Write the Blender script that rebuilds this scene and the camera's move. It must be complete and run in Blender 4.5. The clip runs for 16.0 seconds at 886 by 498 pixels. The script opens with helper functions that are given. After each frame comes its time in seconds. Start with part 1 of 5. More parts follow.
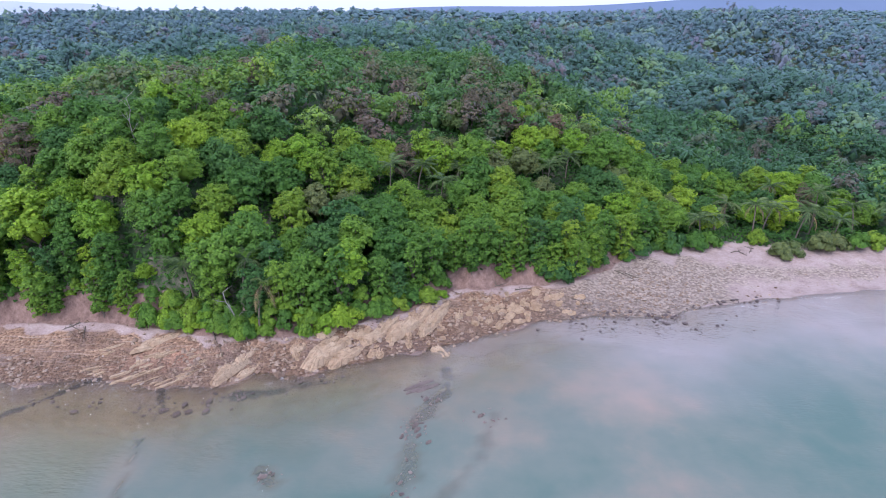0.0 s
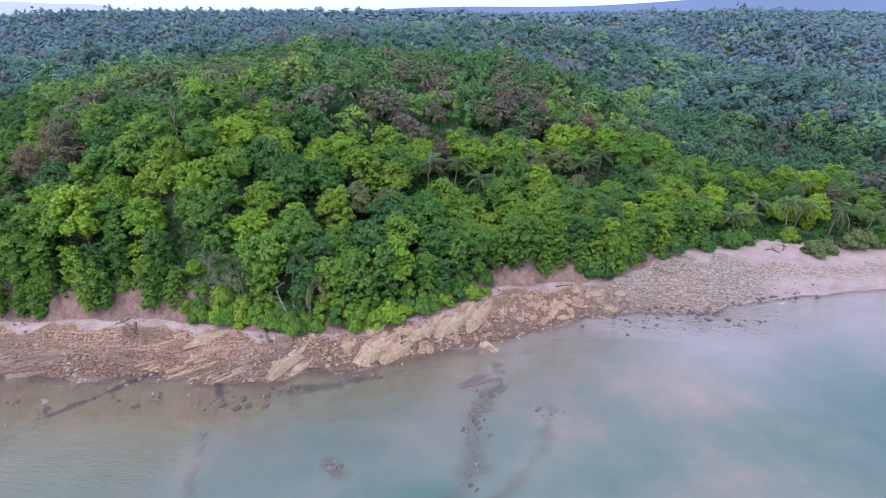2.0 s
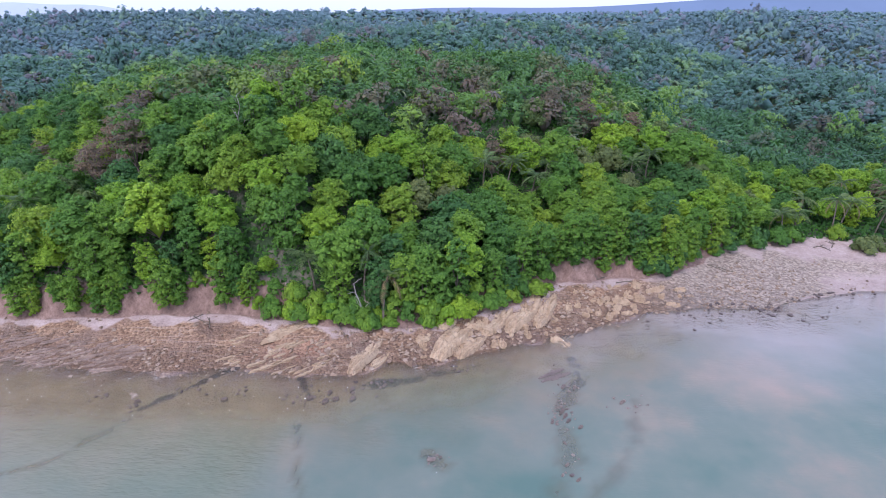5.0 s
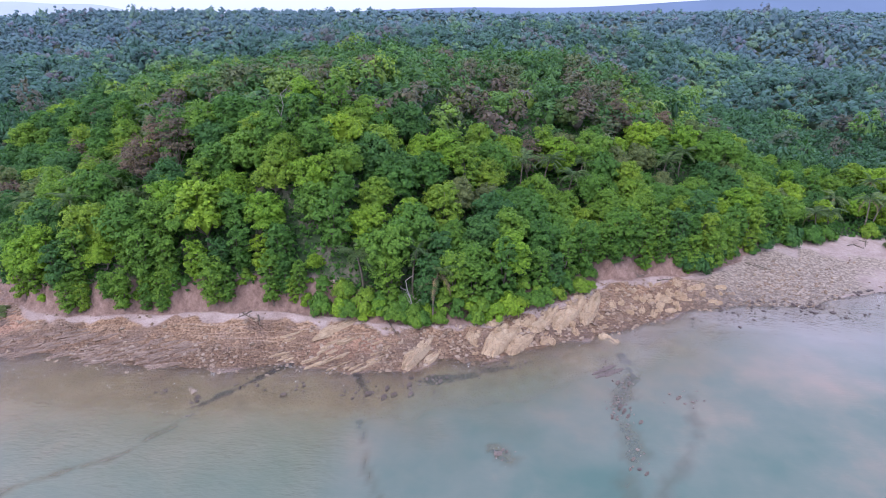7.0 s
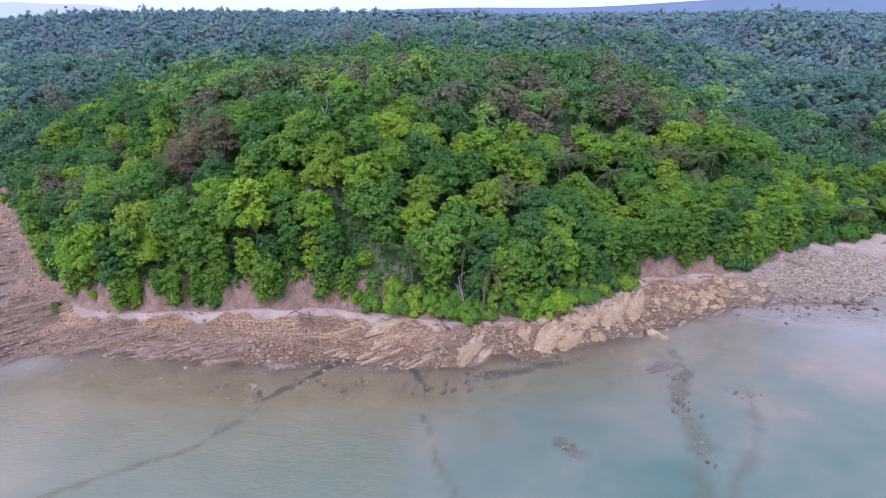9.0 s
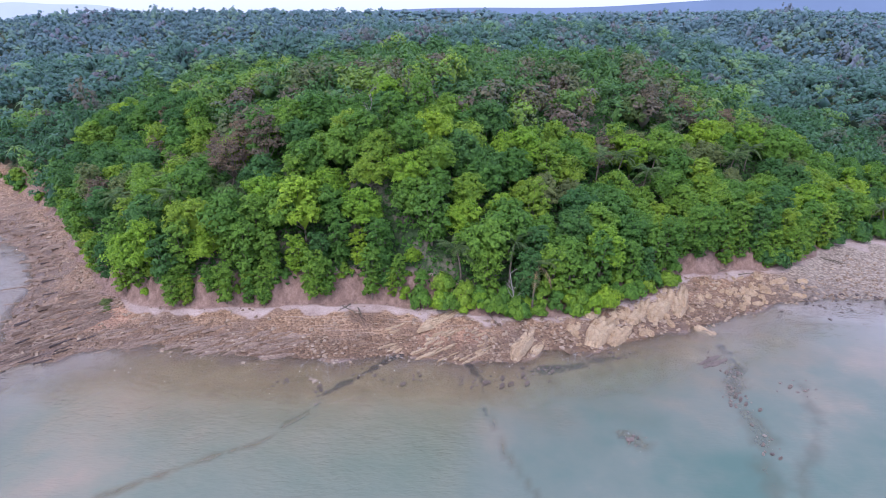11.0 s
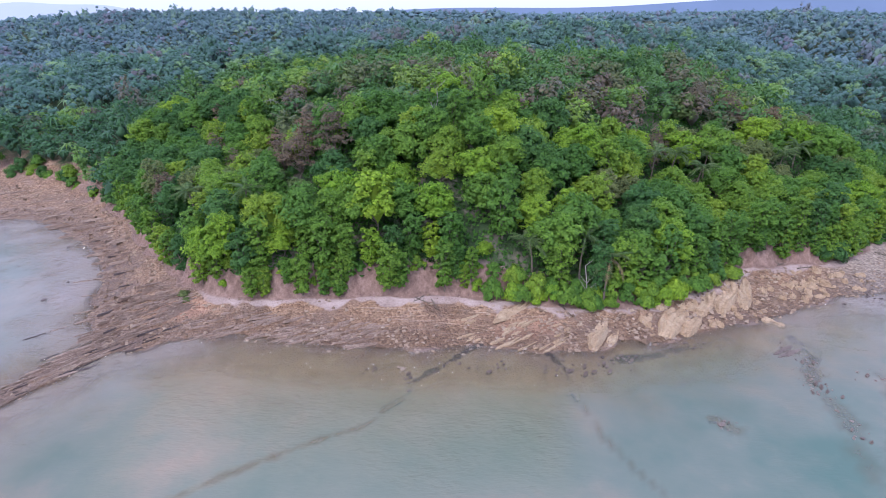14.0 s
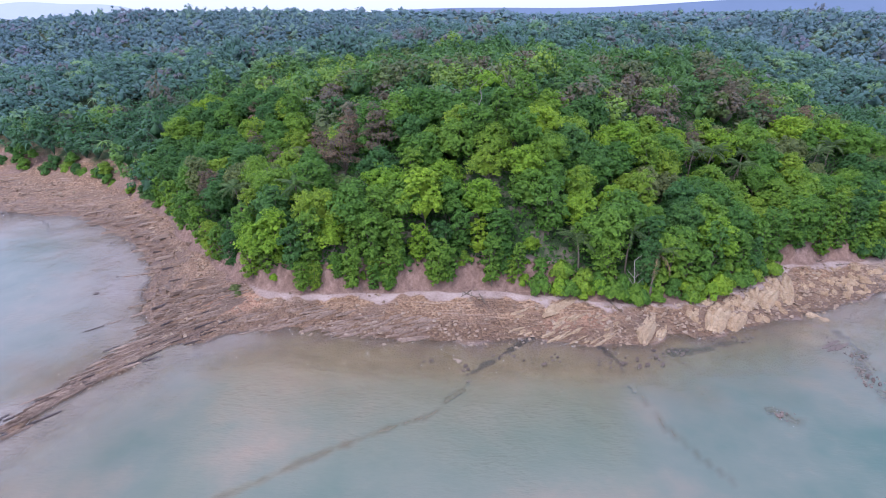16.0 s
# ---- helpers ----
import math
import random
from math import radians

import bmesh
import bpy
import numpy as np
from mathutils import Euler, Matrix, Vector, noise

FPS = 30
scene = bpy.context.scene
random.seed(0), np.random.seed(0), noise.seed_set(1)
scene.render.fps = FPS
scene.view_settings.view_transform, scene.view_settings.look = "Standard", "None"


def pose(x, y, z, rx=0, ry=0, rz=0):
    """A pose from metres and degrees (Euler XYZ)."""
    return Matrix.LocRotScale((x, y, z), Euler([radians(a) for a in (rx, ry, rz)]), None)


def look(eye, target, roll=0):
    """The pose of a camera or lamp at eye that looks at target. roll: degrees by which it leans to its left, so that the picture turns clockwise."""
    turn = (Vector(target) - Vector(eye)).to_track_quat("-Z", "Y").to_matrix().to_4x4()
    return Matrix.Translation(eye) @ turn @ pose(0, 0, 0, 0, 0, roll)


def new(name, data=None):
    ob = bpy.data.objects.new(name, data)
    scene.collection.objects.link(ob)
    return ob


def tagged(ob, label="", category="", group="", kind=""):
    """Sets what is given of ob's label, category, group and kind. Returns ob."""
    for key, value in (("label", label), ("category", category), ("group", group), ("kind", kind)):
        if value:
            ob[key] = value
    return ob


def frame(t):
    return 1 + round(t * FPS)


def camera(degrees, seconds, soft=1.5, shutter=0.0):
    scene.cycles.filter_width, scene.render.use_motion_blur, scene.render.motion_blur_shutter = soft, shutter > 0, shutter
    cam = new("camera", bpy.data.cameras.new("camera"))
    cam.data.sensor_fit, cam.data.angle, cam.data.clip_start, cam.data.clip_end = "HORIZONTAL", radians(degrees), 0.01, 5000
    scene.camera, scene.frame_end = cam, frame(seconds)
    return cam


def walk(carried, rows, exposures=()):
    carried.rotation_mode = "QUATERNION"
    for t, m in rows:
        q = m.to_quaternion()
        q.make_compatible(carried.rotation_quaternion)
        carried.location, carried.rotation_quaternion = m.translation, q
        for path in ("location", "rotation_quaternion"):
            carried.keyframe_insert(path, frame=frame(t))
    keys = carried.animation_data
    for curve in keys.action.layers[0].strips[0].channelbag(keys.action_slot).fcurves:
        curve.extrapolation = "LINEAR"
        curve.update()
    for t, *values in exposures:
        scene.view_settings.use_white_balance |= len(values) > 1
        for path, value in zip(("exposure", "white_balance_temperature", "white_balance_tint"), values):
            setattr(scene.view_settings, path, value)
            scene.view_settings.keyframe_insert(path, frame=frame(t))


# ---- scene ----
cam = camera(75.1, 16.0, soft=0.9)
METRES, EYE, TILT, LEAN, TURN = 70.0, 53.0, -22.3, 0.3, 0.0
ROWS = [
    (0.0, 0.0, 0.0, 0.0, -0.0, 0.0, 0.0),
    (0.5, -0.0295, -0.0041, -0.0023, 0.02, -0.0, 0.02),
    (1.0, -0.0591, -0.0079, -0.005, 0.03, 0.01, 0.01),
    (1.5, -0.0883, -0.0118, -0.0072, 0.03, 0.01, 0.01),
    (2.0, -0.1182, -0.0155, -0.0094, 0.02, 0.04, -0.02),
    (2.5, -0.148, -0.0193, -0.0116, 0.02, 0.06, -0.0),
    (3.0, -0.178, -0.0226, -0.0139, 0.02, 0.09, -0.01),
    (3.5, -0.2085, -0.0258, -0.0157, 0.01, 0.1, -0.02),
    (4.0, -0.2385, -0.0288, -0.0174, -0.03, 0.12, 0.0),
    (6.5, -0.3929, -0.0423, -0.0247, -0.19, 0.1, -0.01),
    (7.0, -0.4239, -0.0451, -0.0265, -0.19, 0.1, -0.03),
    (7.5, -0.4553, -0.0485, -0.029, -0.19, 0.12, -0.04),
    (8.0, -0.4866, -0.0519, -0.0309, -0.15, 0.13, -0.05),
    (8.5, -0.5186, -0.0552, -0.0328, -0.16, 0.13, -0.01),
    (9.0, -0.5505, -0.0584, -0.0346, -0.18, 0.12, 0.01),
    (11.5, -0.7078, -0.0799, -0.0455, -0.15, 0.13, 0.01),
    (12.0, -0.7389, -0.0852, -0.0483, -0.11, 0.15, -0.01),
    (12.5, -0.77, -0.0912, -0.0514, -0.05, 0.13, -0.04),
    (13.0, -0.8009, -0.0979, -0.0551, 0.02, 0.13, -0.07),
    (13.5, -0.832, -0.1048, -0.0585, 0.06, 0.13, -0.08),
    (14.0, -0.8632, -0.1117, -0.0618, 0.07, 0.13, -0.09),
    (14.5, -0.894, -0.1181, -0.0652, 0.16, 0.12, -0.13),
    (15.0, -0.9249, -0.125, -0.0684, 0.24, 0.13, -0.15),
    (15.5, -0.9559, -0.1317, -0.0714, 0.28, 0.12, -0.19),
    (16.0, -0.9862, -0.1384, -0.0747, 0.35, 0.13, -0.24),
]
walk(cam, [(t, pose(0, 0, EYE, TILT, LEAN, TURN) @ pose(METRES * x, METRES * y, METRES * z, 90 + pitch, roll, yaw)) for t, x, y, z, yaw, pitch, roll in ROWS], [(0.0, 0.16, 5630, 24), (16.0, 0.16, 5630, 24)])

# ---- world, sun, exposure ----
scene.view_settings.exposure = 0.0
world = bpy.data.worlds.new("sky")
world.use_nodes = True
scene.world = world
wn = world.node_tree
wn.nodes.clear()
w_out = wn.nodes.new("ShaderNodeOutputWorld")
w_sky = wn.nodes.new("ShaderNodeTexSky")
w_sky.sky_type = 'NISHITA'
w_sky.sun_disc = False
w_sky.sun_elevation = radians(52)
w_sky.sun_rotation = radians(215)
w_sky.dust_density = 4.0
w_sky.air_density = 1.6
w_bg = wn.nodes.new("ShaderNodeBackground")
w_bg.inputs["Strength"].default_value = 0.09
w_cloud = wn.nodes.new("ShaderNodeBackground")
w_cloud.inputs["Color"].default_value = (0.80, 0.88, 1.08, 1)
w_cloud.inputs["Strength"].default_value = 1.0
w_add = wn.nodes.new("ShaderNodeAddShader")
wn.links.new(w_sky.outputs[0], w_bg.inputs[0])
wn.links.new(w_bg.outputs[0], w_add.inputs[0])
wn.links.new(w_cloud.outputs[0], w_add.inputs[1])
wn.links.new(w_add.outputs[0], w_out.inputs[0])

sun = new("sun", bpy.data.lights.new("sun", 'SUN'))
sun.data.energy = 1.15
sun.data.angle = radians(14)
sun.data.color = (1.0, 0.95, 0.87)
sun.matrix_world = look((-40, -80, 140), (0, 0, 0))


# ---- materials ----
class Nodes:
    """Short hand for building a node material."""

    def __init__(self, name):
        self.mat = bpy.data.materials.new(name)
        self.mat.use_nodes = True
        self.tree = self.mat.node_tree
        self.tree.nodes.clear()
        self.out = self.tree.nodes.new("ShaderNodeOutputMaterial")

    def add(self, kind, **inputs):
        n = self.tree.nodes.new(kind)
        for k, v in inputs.items():
            self.put(n, k.replace("_", " "), v)
        return n

    def put(self, n, key, v):
        sock = n.inputs[int(key)] if key.isdigit() else n.inputs[key]
        if isinstance(v, bpy.types.NodeSocket):
            self.tree.links.new(v, sock)
        elif isinstance(v, tuple) and len(v) == 3 and sock.type == 'RGBA':
            sock.default_value = (*v, 1)
        else:
            sock.default_value = v

    def coords(self):
        return self.add("ShaderNodeTexCoord").outputs["Object"]

    def place(self):
        return self.add("ShaderNodeNewGeometry").outputs["Position"]

    def noise(self, vec, scale, detail=4.0, rough=0.6):
        n = self.add("ShaderNodeTexNoise", Scale=scale, Detail=detail, Roughness=rough)
        self.tree.links.new(vec, n.inputs["Vector"])
        return n.outputs["Fac"]

    def ramp(self, fac, stops):
        n = self.add("ShaderNodeValToRGB")
        self.tree.links.new(fac, n.inputs[0])
        els = n.color_ramp.elements
        while len(els) < len(stops):
            els.new(0.5)
        for e, (p, c) in zip(els, stops):
            e.position = p
            e.color = (*c, 1) if isinstance(c, tuple) else (c, c, c, 1)
        return n.outputs["Color"]

    def mix(self, fac, a, b, blend='MIX'):
        n = self.tree.nodes.new("ShaderNodeMix")
        n.data_type = 'RGBA'
        n.blend_type = blend
        for i, v in ((0, fac), (6, a), (7, b)):
            if isinstance(v, bpy.types.NodeSocket):
                self.tree.links.new(v, n.inputs[i])
            elif isinstance(v, tuple):
                n.inputs[i].default_value = (*v, 1)
            else:
                n.inputs[i].default_value = v
        return n.outputs[2]

    def math(self, op, a, b=0.0, clamp=False):
        n = self.tree.nodes.new("ShaderNodeMath")
        n.operation = op
        n.use_clamp = clamp
        for i, v in ((0, a), (1, b)):
            if isinstance(v, bpy.types.NodeSocket):
                self.tree.links.new(v, n.inputs[i])
            else:
                n.inputs[i].default_value = v
        return n.outputs[0]

    def attr(self, name):
        n = self.tree.nodes.new("ShaderNodeAttribute")
        n.attribute_name = name
        return n.outputs["Fac"]

    def bump(self, height, strength=0.5, distance=0.1):
        return self.add("ShaderNodeBump", Strength=strength, Distance=distance, Height=height).outputs[0]

    def finish(self, shader):
        self.tree.links.new(shader, self.out.inputs["Surface"])
        return self.mat


def leaf_material(name, stops, by="object", haze_sheen=0.045, spread=1.0, gloss=0.22):
    """Foliage: a colour for each tree, lighter and darker leaves in it, by spread; a bluish sheen on the leaves stands
    in for haze.
    """
    n = Nodes(name)
    if by == "object":
        pick = n.add("ShaderNodeObjectInfo").outputs["Random"]
    else:
        pick = n.attr("tint")
    island = n.add("ShaderNodeNewGeometry").outputs["Random Per Island"]
    col = n.ramp(pick, stops)
    patch = n.noise(n.place(), 0.35, 2.0)
    shade = n.math('ADD', n.math('MULTIPLY', island, 0.75), n.math('MULTIPLY', patch, 0.9))
    dark = n.mix(spread, col, n.mix(1.0, col, (0.55, 0.62, 0.60), 'MULTIPLY'))
    light = n.mix(spread, col, n.mix(1.0, col, (1.55, 1.40, 1.05), 'MULTIPLY'))
    col = n.mix(n.math('SUBTRACT', shade, 0.3, True), dark, light)
    p = n.add("ShaderNodeBsdfPrincipled", Base_Color=col, Roughness=0.62)
    p.inputs["Specular IOR Level"].default_value = gloss
    # bluish sheen that imitates the veil of haze
    p.inputs["Sheen Weight"].default_value = haze_sheen
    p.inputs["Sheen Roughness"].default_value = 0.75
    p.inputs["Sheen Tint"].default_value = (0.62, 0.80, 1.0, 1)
    tr = n.add("ShaderNodeBsdfTranslucent", Color=n.mix(1.0, col, (1.15, 1.25, 0.6), 'MULTIPLY'))
    m = n.add("ShaderNodeMixShader")
    m.inputs[0].default_value = 0.33
    n.tree.links.new(p.outputs[0], m.inputs[1])
    n.tree.links.new(tr.outputs[0], m.inputs[2])
    return n.finish(m.outputs[0])


LEAF_GREEN = leaf_material("leaf_green", [(0.0, (0.068, 0.174, 0.030)), (0.4, (0.102, 0.222, 0.030)), (0.75, (0.150, 0.272, 0.028)), (1.0, (0.196, 0.306, 0.028))])
LEAF_BRIGHT = leaf_material("leaf_yellow_green", [(0.0, (0.155, 0.300, 0.022)), (1.0, (0.225, 0.355, 0.024))])
LEAF_DARK = leaf_material("leaf_dark", [(0.0, (0.046, 0.132, 0.038)), (1.0, (0.074, 0.178, 0.042))])
LEAF_OLIVE = leaf_material("leaf_olive", [(0.0, (0.105, 0.165, 0.055)), (1.0, (0.155, 0.19, 0.08))])
LEAF_BRONZE = leaf_material("leaf_bronze", [(0.0, (0.125, 0.108, 0.085)), (1.0, (0.180, 0.128, 0.108))])
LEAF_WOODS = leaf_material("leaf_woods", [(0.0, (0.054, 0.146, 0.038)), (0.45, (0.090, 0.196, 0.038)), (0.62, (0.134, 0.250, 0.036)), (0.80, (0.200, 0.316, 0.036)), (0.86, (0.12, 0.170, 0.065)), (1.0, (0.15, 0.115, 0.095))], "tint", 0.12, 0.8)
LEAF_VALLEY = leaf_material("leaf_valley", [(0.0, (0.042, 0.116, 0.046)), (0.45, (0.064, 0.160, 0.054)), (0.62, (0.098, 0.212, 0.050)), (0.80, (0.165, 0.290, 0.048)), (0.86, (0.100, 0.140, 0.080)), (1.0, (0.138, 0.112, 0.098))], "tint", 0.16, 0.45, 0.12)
# the next two put the blue of distant haze into the leaf colour
LEAF_HAZED = leaf_material("leaf_hazed_woods", [(0.0, (0.052, 0.126, 0.090)), (0.45, (0.078, 0.172, 0.110)), (0.62, (0.116, 0.228, 0.104)), (0.80, (0.184, 0.306, 0.094)), (0.86, (0.114, 0.150, 0.128)), (1.0, (0.160, 0.132, 0.146))], "tint", 0.28, 0.26, 0.05)
LEAF_FAR_HAZED = leaf_material("leaf_far_hazed", [(0.0, (0.068, 0.134, 0.140)), (0.45, (0.092, 0.172, 0.174)), (0.62, (0.120, 0.212, 0.168)), (0.80, (0.166, 0.268, 0.146)), (0.86, (0.126, 0.158, 0.182)), (1.0, (0.158, 0.144, 0.190))], "tint", 0.34, 0.14, 0.05)
FROND = leaf_material("palm_frond", [(0.0, (0.085, 0.150, 0.060)), (1.0, (0.130, 0.190, 0.085))])
FROND_DRY = leaf_material("dry_palm_frond", [(0.0, (0.20, 0.17, 0.10)), (1.0, (0.28, 0.22, 0.14))])


def bark_material(name, a, b):
    n = Nodes(name)
    f = n.noise(n.coords(), 3.0, 5.0)
    p = n.add("ShaderNodeBsdfPrincipled", Base_Color=n.ramp(f, [(0.3, a), (0.7, b)]), Roughness=0.9)
    p.inputs["Normal"].default_value = (0, 0, 0)
    n.tree.links.new(n.bump(f, 0.6, 0.05), p.inputs["Normal"])
    return n.finish(p.outputs[0])


BARK = bark_material("bark", (0.09, 0.07, 0.05), (0.20, 0.17, 0.13))
BARK_PALE = bark_material("pale_bark", (0.22, 0.20, 0.175), (0.38, 0.35, 0.31))


def rock_material(name, a, b, c, scale=0.6):
    n = Nodes(name)
    pos = n.place()
    big = n.noise(pos, scale, 5.0)
    fine = n.noise(pos, scale * 9, 6.0, 0.7)
    rnd = n.add("ShaderNodeObjectInfo").outputs["Random"]
    isl = n.add("ShaderNodeNewGeometry").outputs["Random Per Island"]
    col = n.ramp(n.math('ADD', n.math('MULTIPLY', big, 0.65), n.math('MULTIPLY', isl, 0.35)), [(0.25, a), (0.5, b), (0.75, c)])
    col = n.mix(n.math('MULTIPLY', fine, 0.42), col, n.mix(1.0, col, (0.35, 0.32, 0.32), 'MULTIPLY'))
    col = n.mix(n.math('MULTIPLY', rnd, 0.25), col, n.mix(1.0, col, (0.62, 0.6, 0.62), 'MULTIPLY'))
    cr = n.add("ShaderNodeTexVoronoi", Scale=scale * 1.6)
    cr.feature = 'DISTANCE_TO_EDGE'
    bent = n.add("ShaderNodeVectorMath", Vector=pos)
    n.tree.links.new(n.add("ShaderNodeTexNoise", Scale=scale * 2.5, Vector=pos).outputs["Color"], bent.inputs[1])
    n.tree.links.new(bent.outputs[0], cr.inputs["Vector"])
    crack = n.math('SUBTRACT', 1.0, n.math('MULTIPLY', cr.outputs["Distance"], 14.0), True)
    col = n.mix(n.math('MULTIPLY', crack, 0.35), col, n.mix(1.0, col, (0.3, 0.27, 0.25), 'MULTIPLY'))
    p = n.add("ShaderNodeBsdfPrincipled", Base_Color=col, Roughness=0.85)
    n.tree.links.new(n.bump(n.math('SUBTRACT', fine, n.math('MULTIPLY', crack, 0.5)), 0.7, 0.2), p.inputs["Normal"])
    return n.finish(p.outputs[0])


SANDSTONE = rock_material("sandstone", (0.30, 0.20, 0.115), (0.50, 0.36, 0.22), (0.66, 0.52, 0.35), 0.55)
SHALE = rock_material("grey_shale", (0.19, 0.130, 0.095), (0.33, 0.235, 0.175), (0.47, 0.355, 0.27))
STONE = rock_material("shore_stone", (0.20, 0.130, 0.085), (0.37, 0.262, 0.18), (0.54, 0.425, 0.305), 1.5)
WET_ROCK = rock_material("wet_rock", (0.055, 0.042, 0.04), (0.105, 0.08, 0.074), (0.18, 0.14, 0.125), 1.0)
BUFF = rock_material("buff_stone", (0.26, 0.185, 0.13), (0.40, 0.30, 0.215), (0.54, 0.43, 0.33), 1.2)
REEF_ROCK = rock_material("reef_rock", (0.105, 0.080, 0.068), (0.185, 0.142, 0.120), (0.29, 0.225, 0.19), 1.0)


def ground_material():
    n = Nodes("ground_soil_sand")
    pos = n.place()
    n1 = n.noise(pos, 0.25, 5.0)
    n2 = n.noise(pos, 2.2, 6.0, 0.7)
    n3 = n.noise(pos, 0.07, 3.0)
    sand = n.ramp(n.math('ADD', n.math('MULTIPLY', n1, 0.6), n.math('MULTIPLY', n2, 0.4)), [(0.34, (0.25, 0.178, 0.148)), (0.50, (0.39, 0.300, 0.260)), (0.68, (0.53, 0.43, 0.385))])
    vor = n.add("ShaderNodeTexVoronoi", Scale=2.3)
    n.tree.links.new(pos, vor.inputs["Vector"])
    peb = n.math('ADD', n.math('MULTIPLY', n2, 0.6), n.math('MULTIPLY', n.add("ShaderNodeSeparateColor", Color=vor.outputs["Color"]).outputs[0], 0.4))
    gravel = n.ramp(peb, [(0.22, (0.115, 0.064, 0.037)), (0.5, (0.255, 0.150, 0.085)), (0.80, (0.45, 0.305, 0.19))])
    mud = n.ramp(n.math('ADD', n.math('MULTIPLY', n2, 0.7), n.math('MULTIPLY', n1, 0.3)), [(0.35, (0.15, 0.088, 0.058)), (0.65, (0.29, 0.19, 0.13))])
    lines = n.add("ShaderNodeMapping", Vector=pos)
    lines.inputs["Rotation"].default_value = (0, 0, -0.5)
    lines.inputs["Scale"].default_value = (0.10, 1.3, 1.0)
    strata = n.noise(lines.outputs[0], 1.3, 5.0, 0.65)
    patches = n.math('MULTIPLY', n.math('SUBTRACT', n.noise(pos, 0.16, 4.0, 0.65), 0.50), 7.0, True)
    gravel = n.mix(patches, gravel, mud)
    gravel = n.mix(n.math('MULTIPLY', n.math('SUBTRACT', strata, 0.54, True), 3.2, True), gravel, (0.52, 0.40, 0.30))
    gravel = n.mix(n.attr("buff"), gravel, n.ramp(peb, [(0.25, (0.150, 0.118, 0.092)), (0.5, (0.285, 0.230, 0.180)), (0.75, (0.44, 0.37, 0.30))]))
    runs = n.add("ShaderNodeMapping", Vector=pos)
    runs.inputs["Scale"].default_value = (1.0, 1.0, 0.55)
    streak = n.noise(runs.outputs[0], 1.0, 6.0, 0.7)
    earth = n.ramp(n.math('ADD', n.math('MULTIPLY', streak, 0.75), n.math('MULTIPLY', n2, 0.25)), [(0.32, (0.12, 0.075, 0.055)), (0.5, (0.235, 0.150, 0.115)), (0.68, (0.35, 0.24, 0.19))])
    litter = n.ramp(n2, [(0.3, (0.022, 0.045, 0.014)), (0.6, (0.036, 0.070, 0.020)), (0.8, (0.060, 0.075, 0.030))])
    bed = n.ramp(n.math('ADD', n.math('MULTIPLY', n1, 0.6), n.math('MULTIPLY', n2, 0.4)), [(0.32, (0.27, 0.20, 0.11)), (0.62, (0.50, 0.395, 0.245))])
    wob = n.math('MULTIPLY', n.math('SUBTRACT', n1, 0.5), 1.3)
    wob2 = n.math('MULTIPLY', n.math('SUBTRACT', n2, 0.5), 0.6)

    def zone(name, lo=0.35, k=3.0):
        a = n.math('ADD', n.math('ADD', n.attr(name), wob), wob2)
        return n.math('MULTIPLY', n.math('SUBTRACT', a, lo), k, True)

    col = n.mix(zone("stony"), sand, gravel)
    col = n.mix(zone("ochre", 0.3, 2.2), col, n.ramp(peb, [(0.3, (0.26, 0.13, 0.075)), (0.6, (0.45, 0.27, 0.17))]))
    col = n.mix(zone("earth"), col, earth)
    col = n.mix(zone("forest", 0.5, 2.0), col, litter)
    col = n.mix(n.attr("bed"), col, bed)
    rf = n.math('MULTIPLY', n.math('SUBTRACT', n.math('ADD', n.attr("reef"), n.math('MULTIPLY', wob2, 2.4)), 0.35), 3.0, True)
    col = n.mix(rf, col, n.ramp(n2, [(0.35, (0.055, 0.040, 0.038)), (0.65, (0.16, 0.122, 0.105))]))
    wet = n.math('MULTIPLY', n.attr("wet"), 0.6)
    col = n.mix(wet, col, n.mix(1.0, col, (0.42, 0.38, 0.36), 'MULTIPLY'))
    p = n.add("ShaderNodeBsdfPrincipled", Base_Color=col, Roughness=0.9)
    rough = n.math('SUBTRACT', 0.92, n.math('MULTIPLY', n.attr("wet"), 0.5))
    n.tree.links.new(rough, p.inputs["Roughness"])
    relief = n.math('SUBTRACT', n.math('MULTIPLY', n2, 1.2), n.math('MULTIPLY', n.math('MULTIPLY', vor.outputs["Distance"], n.attr("stony")), 1.5))
    n.tree.links.new(n.bump(relief, 0.8, 0.22), p.inputs["Normal"])
    return n.finish(p.outputs[0])


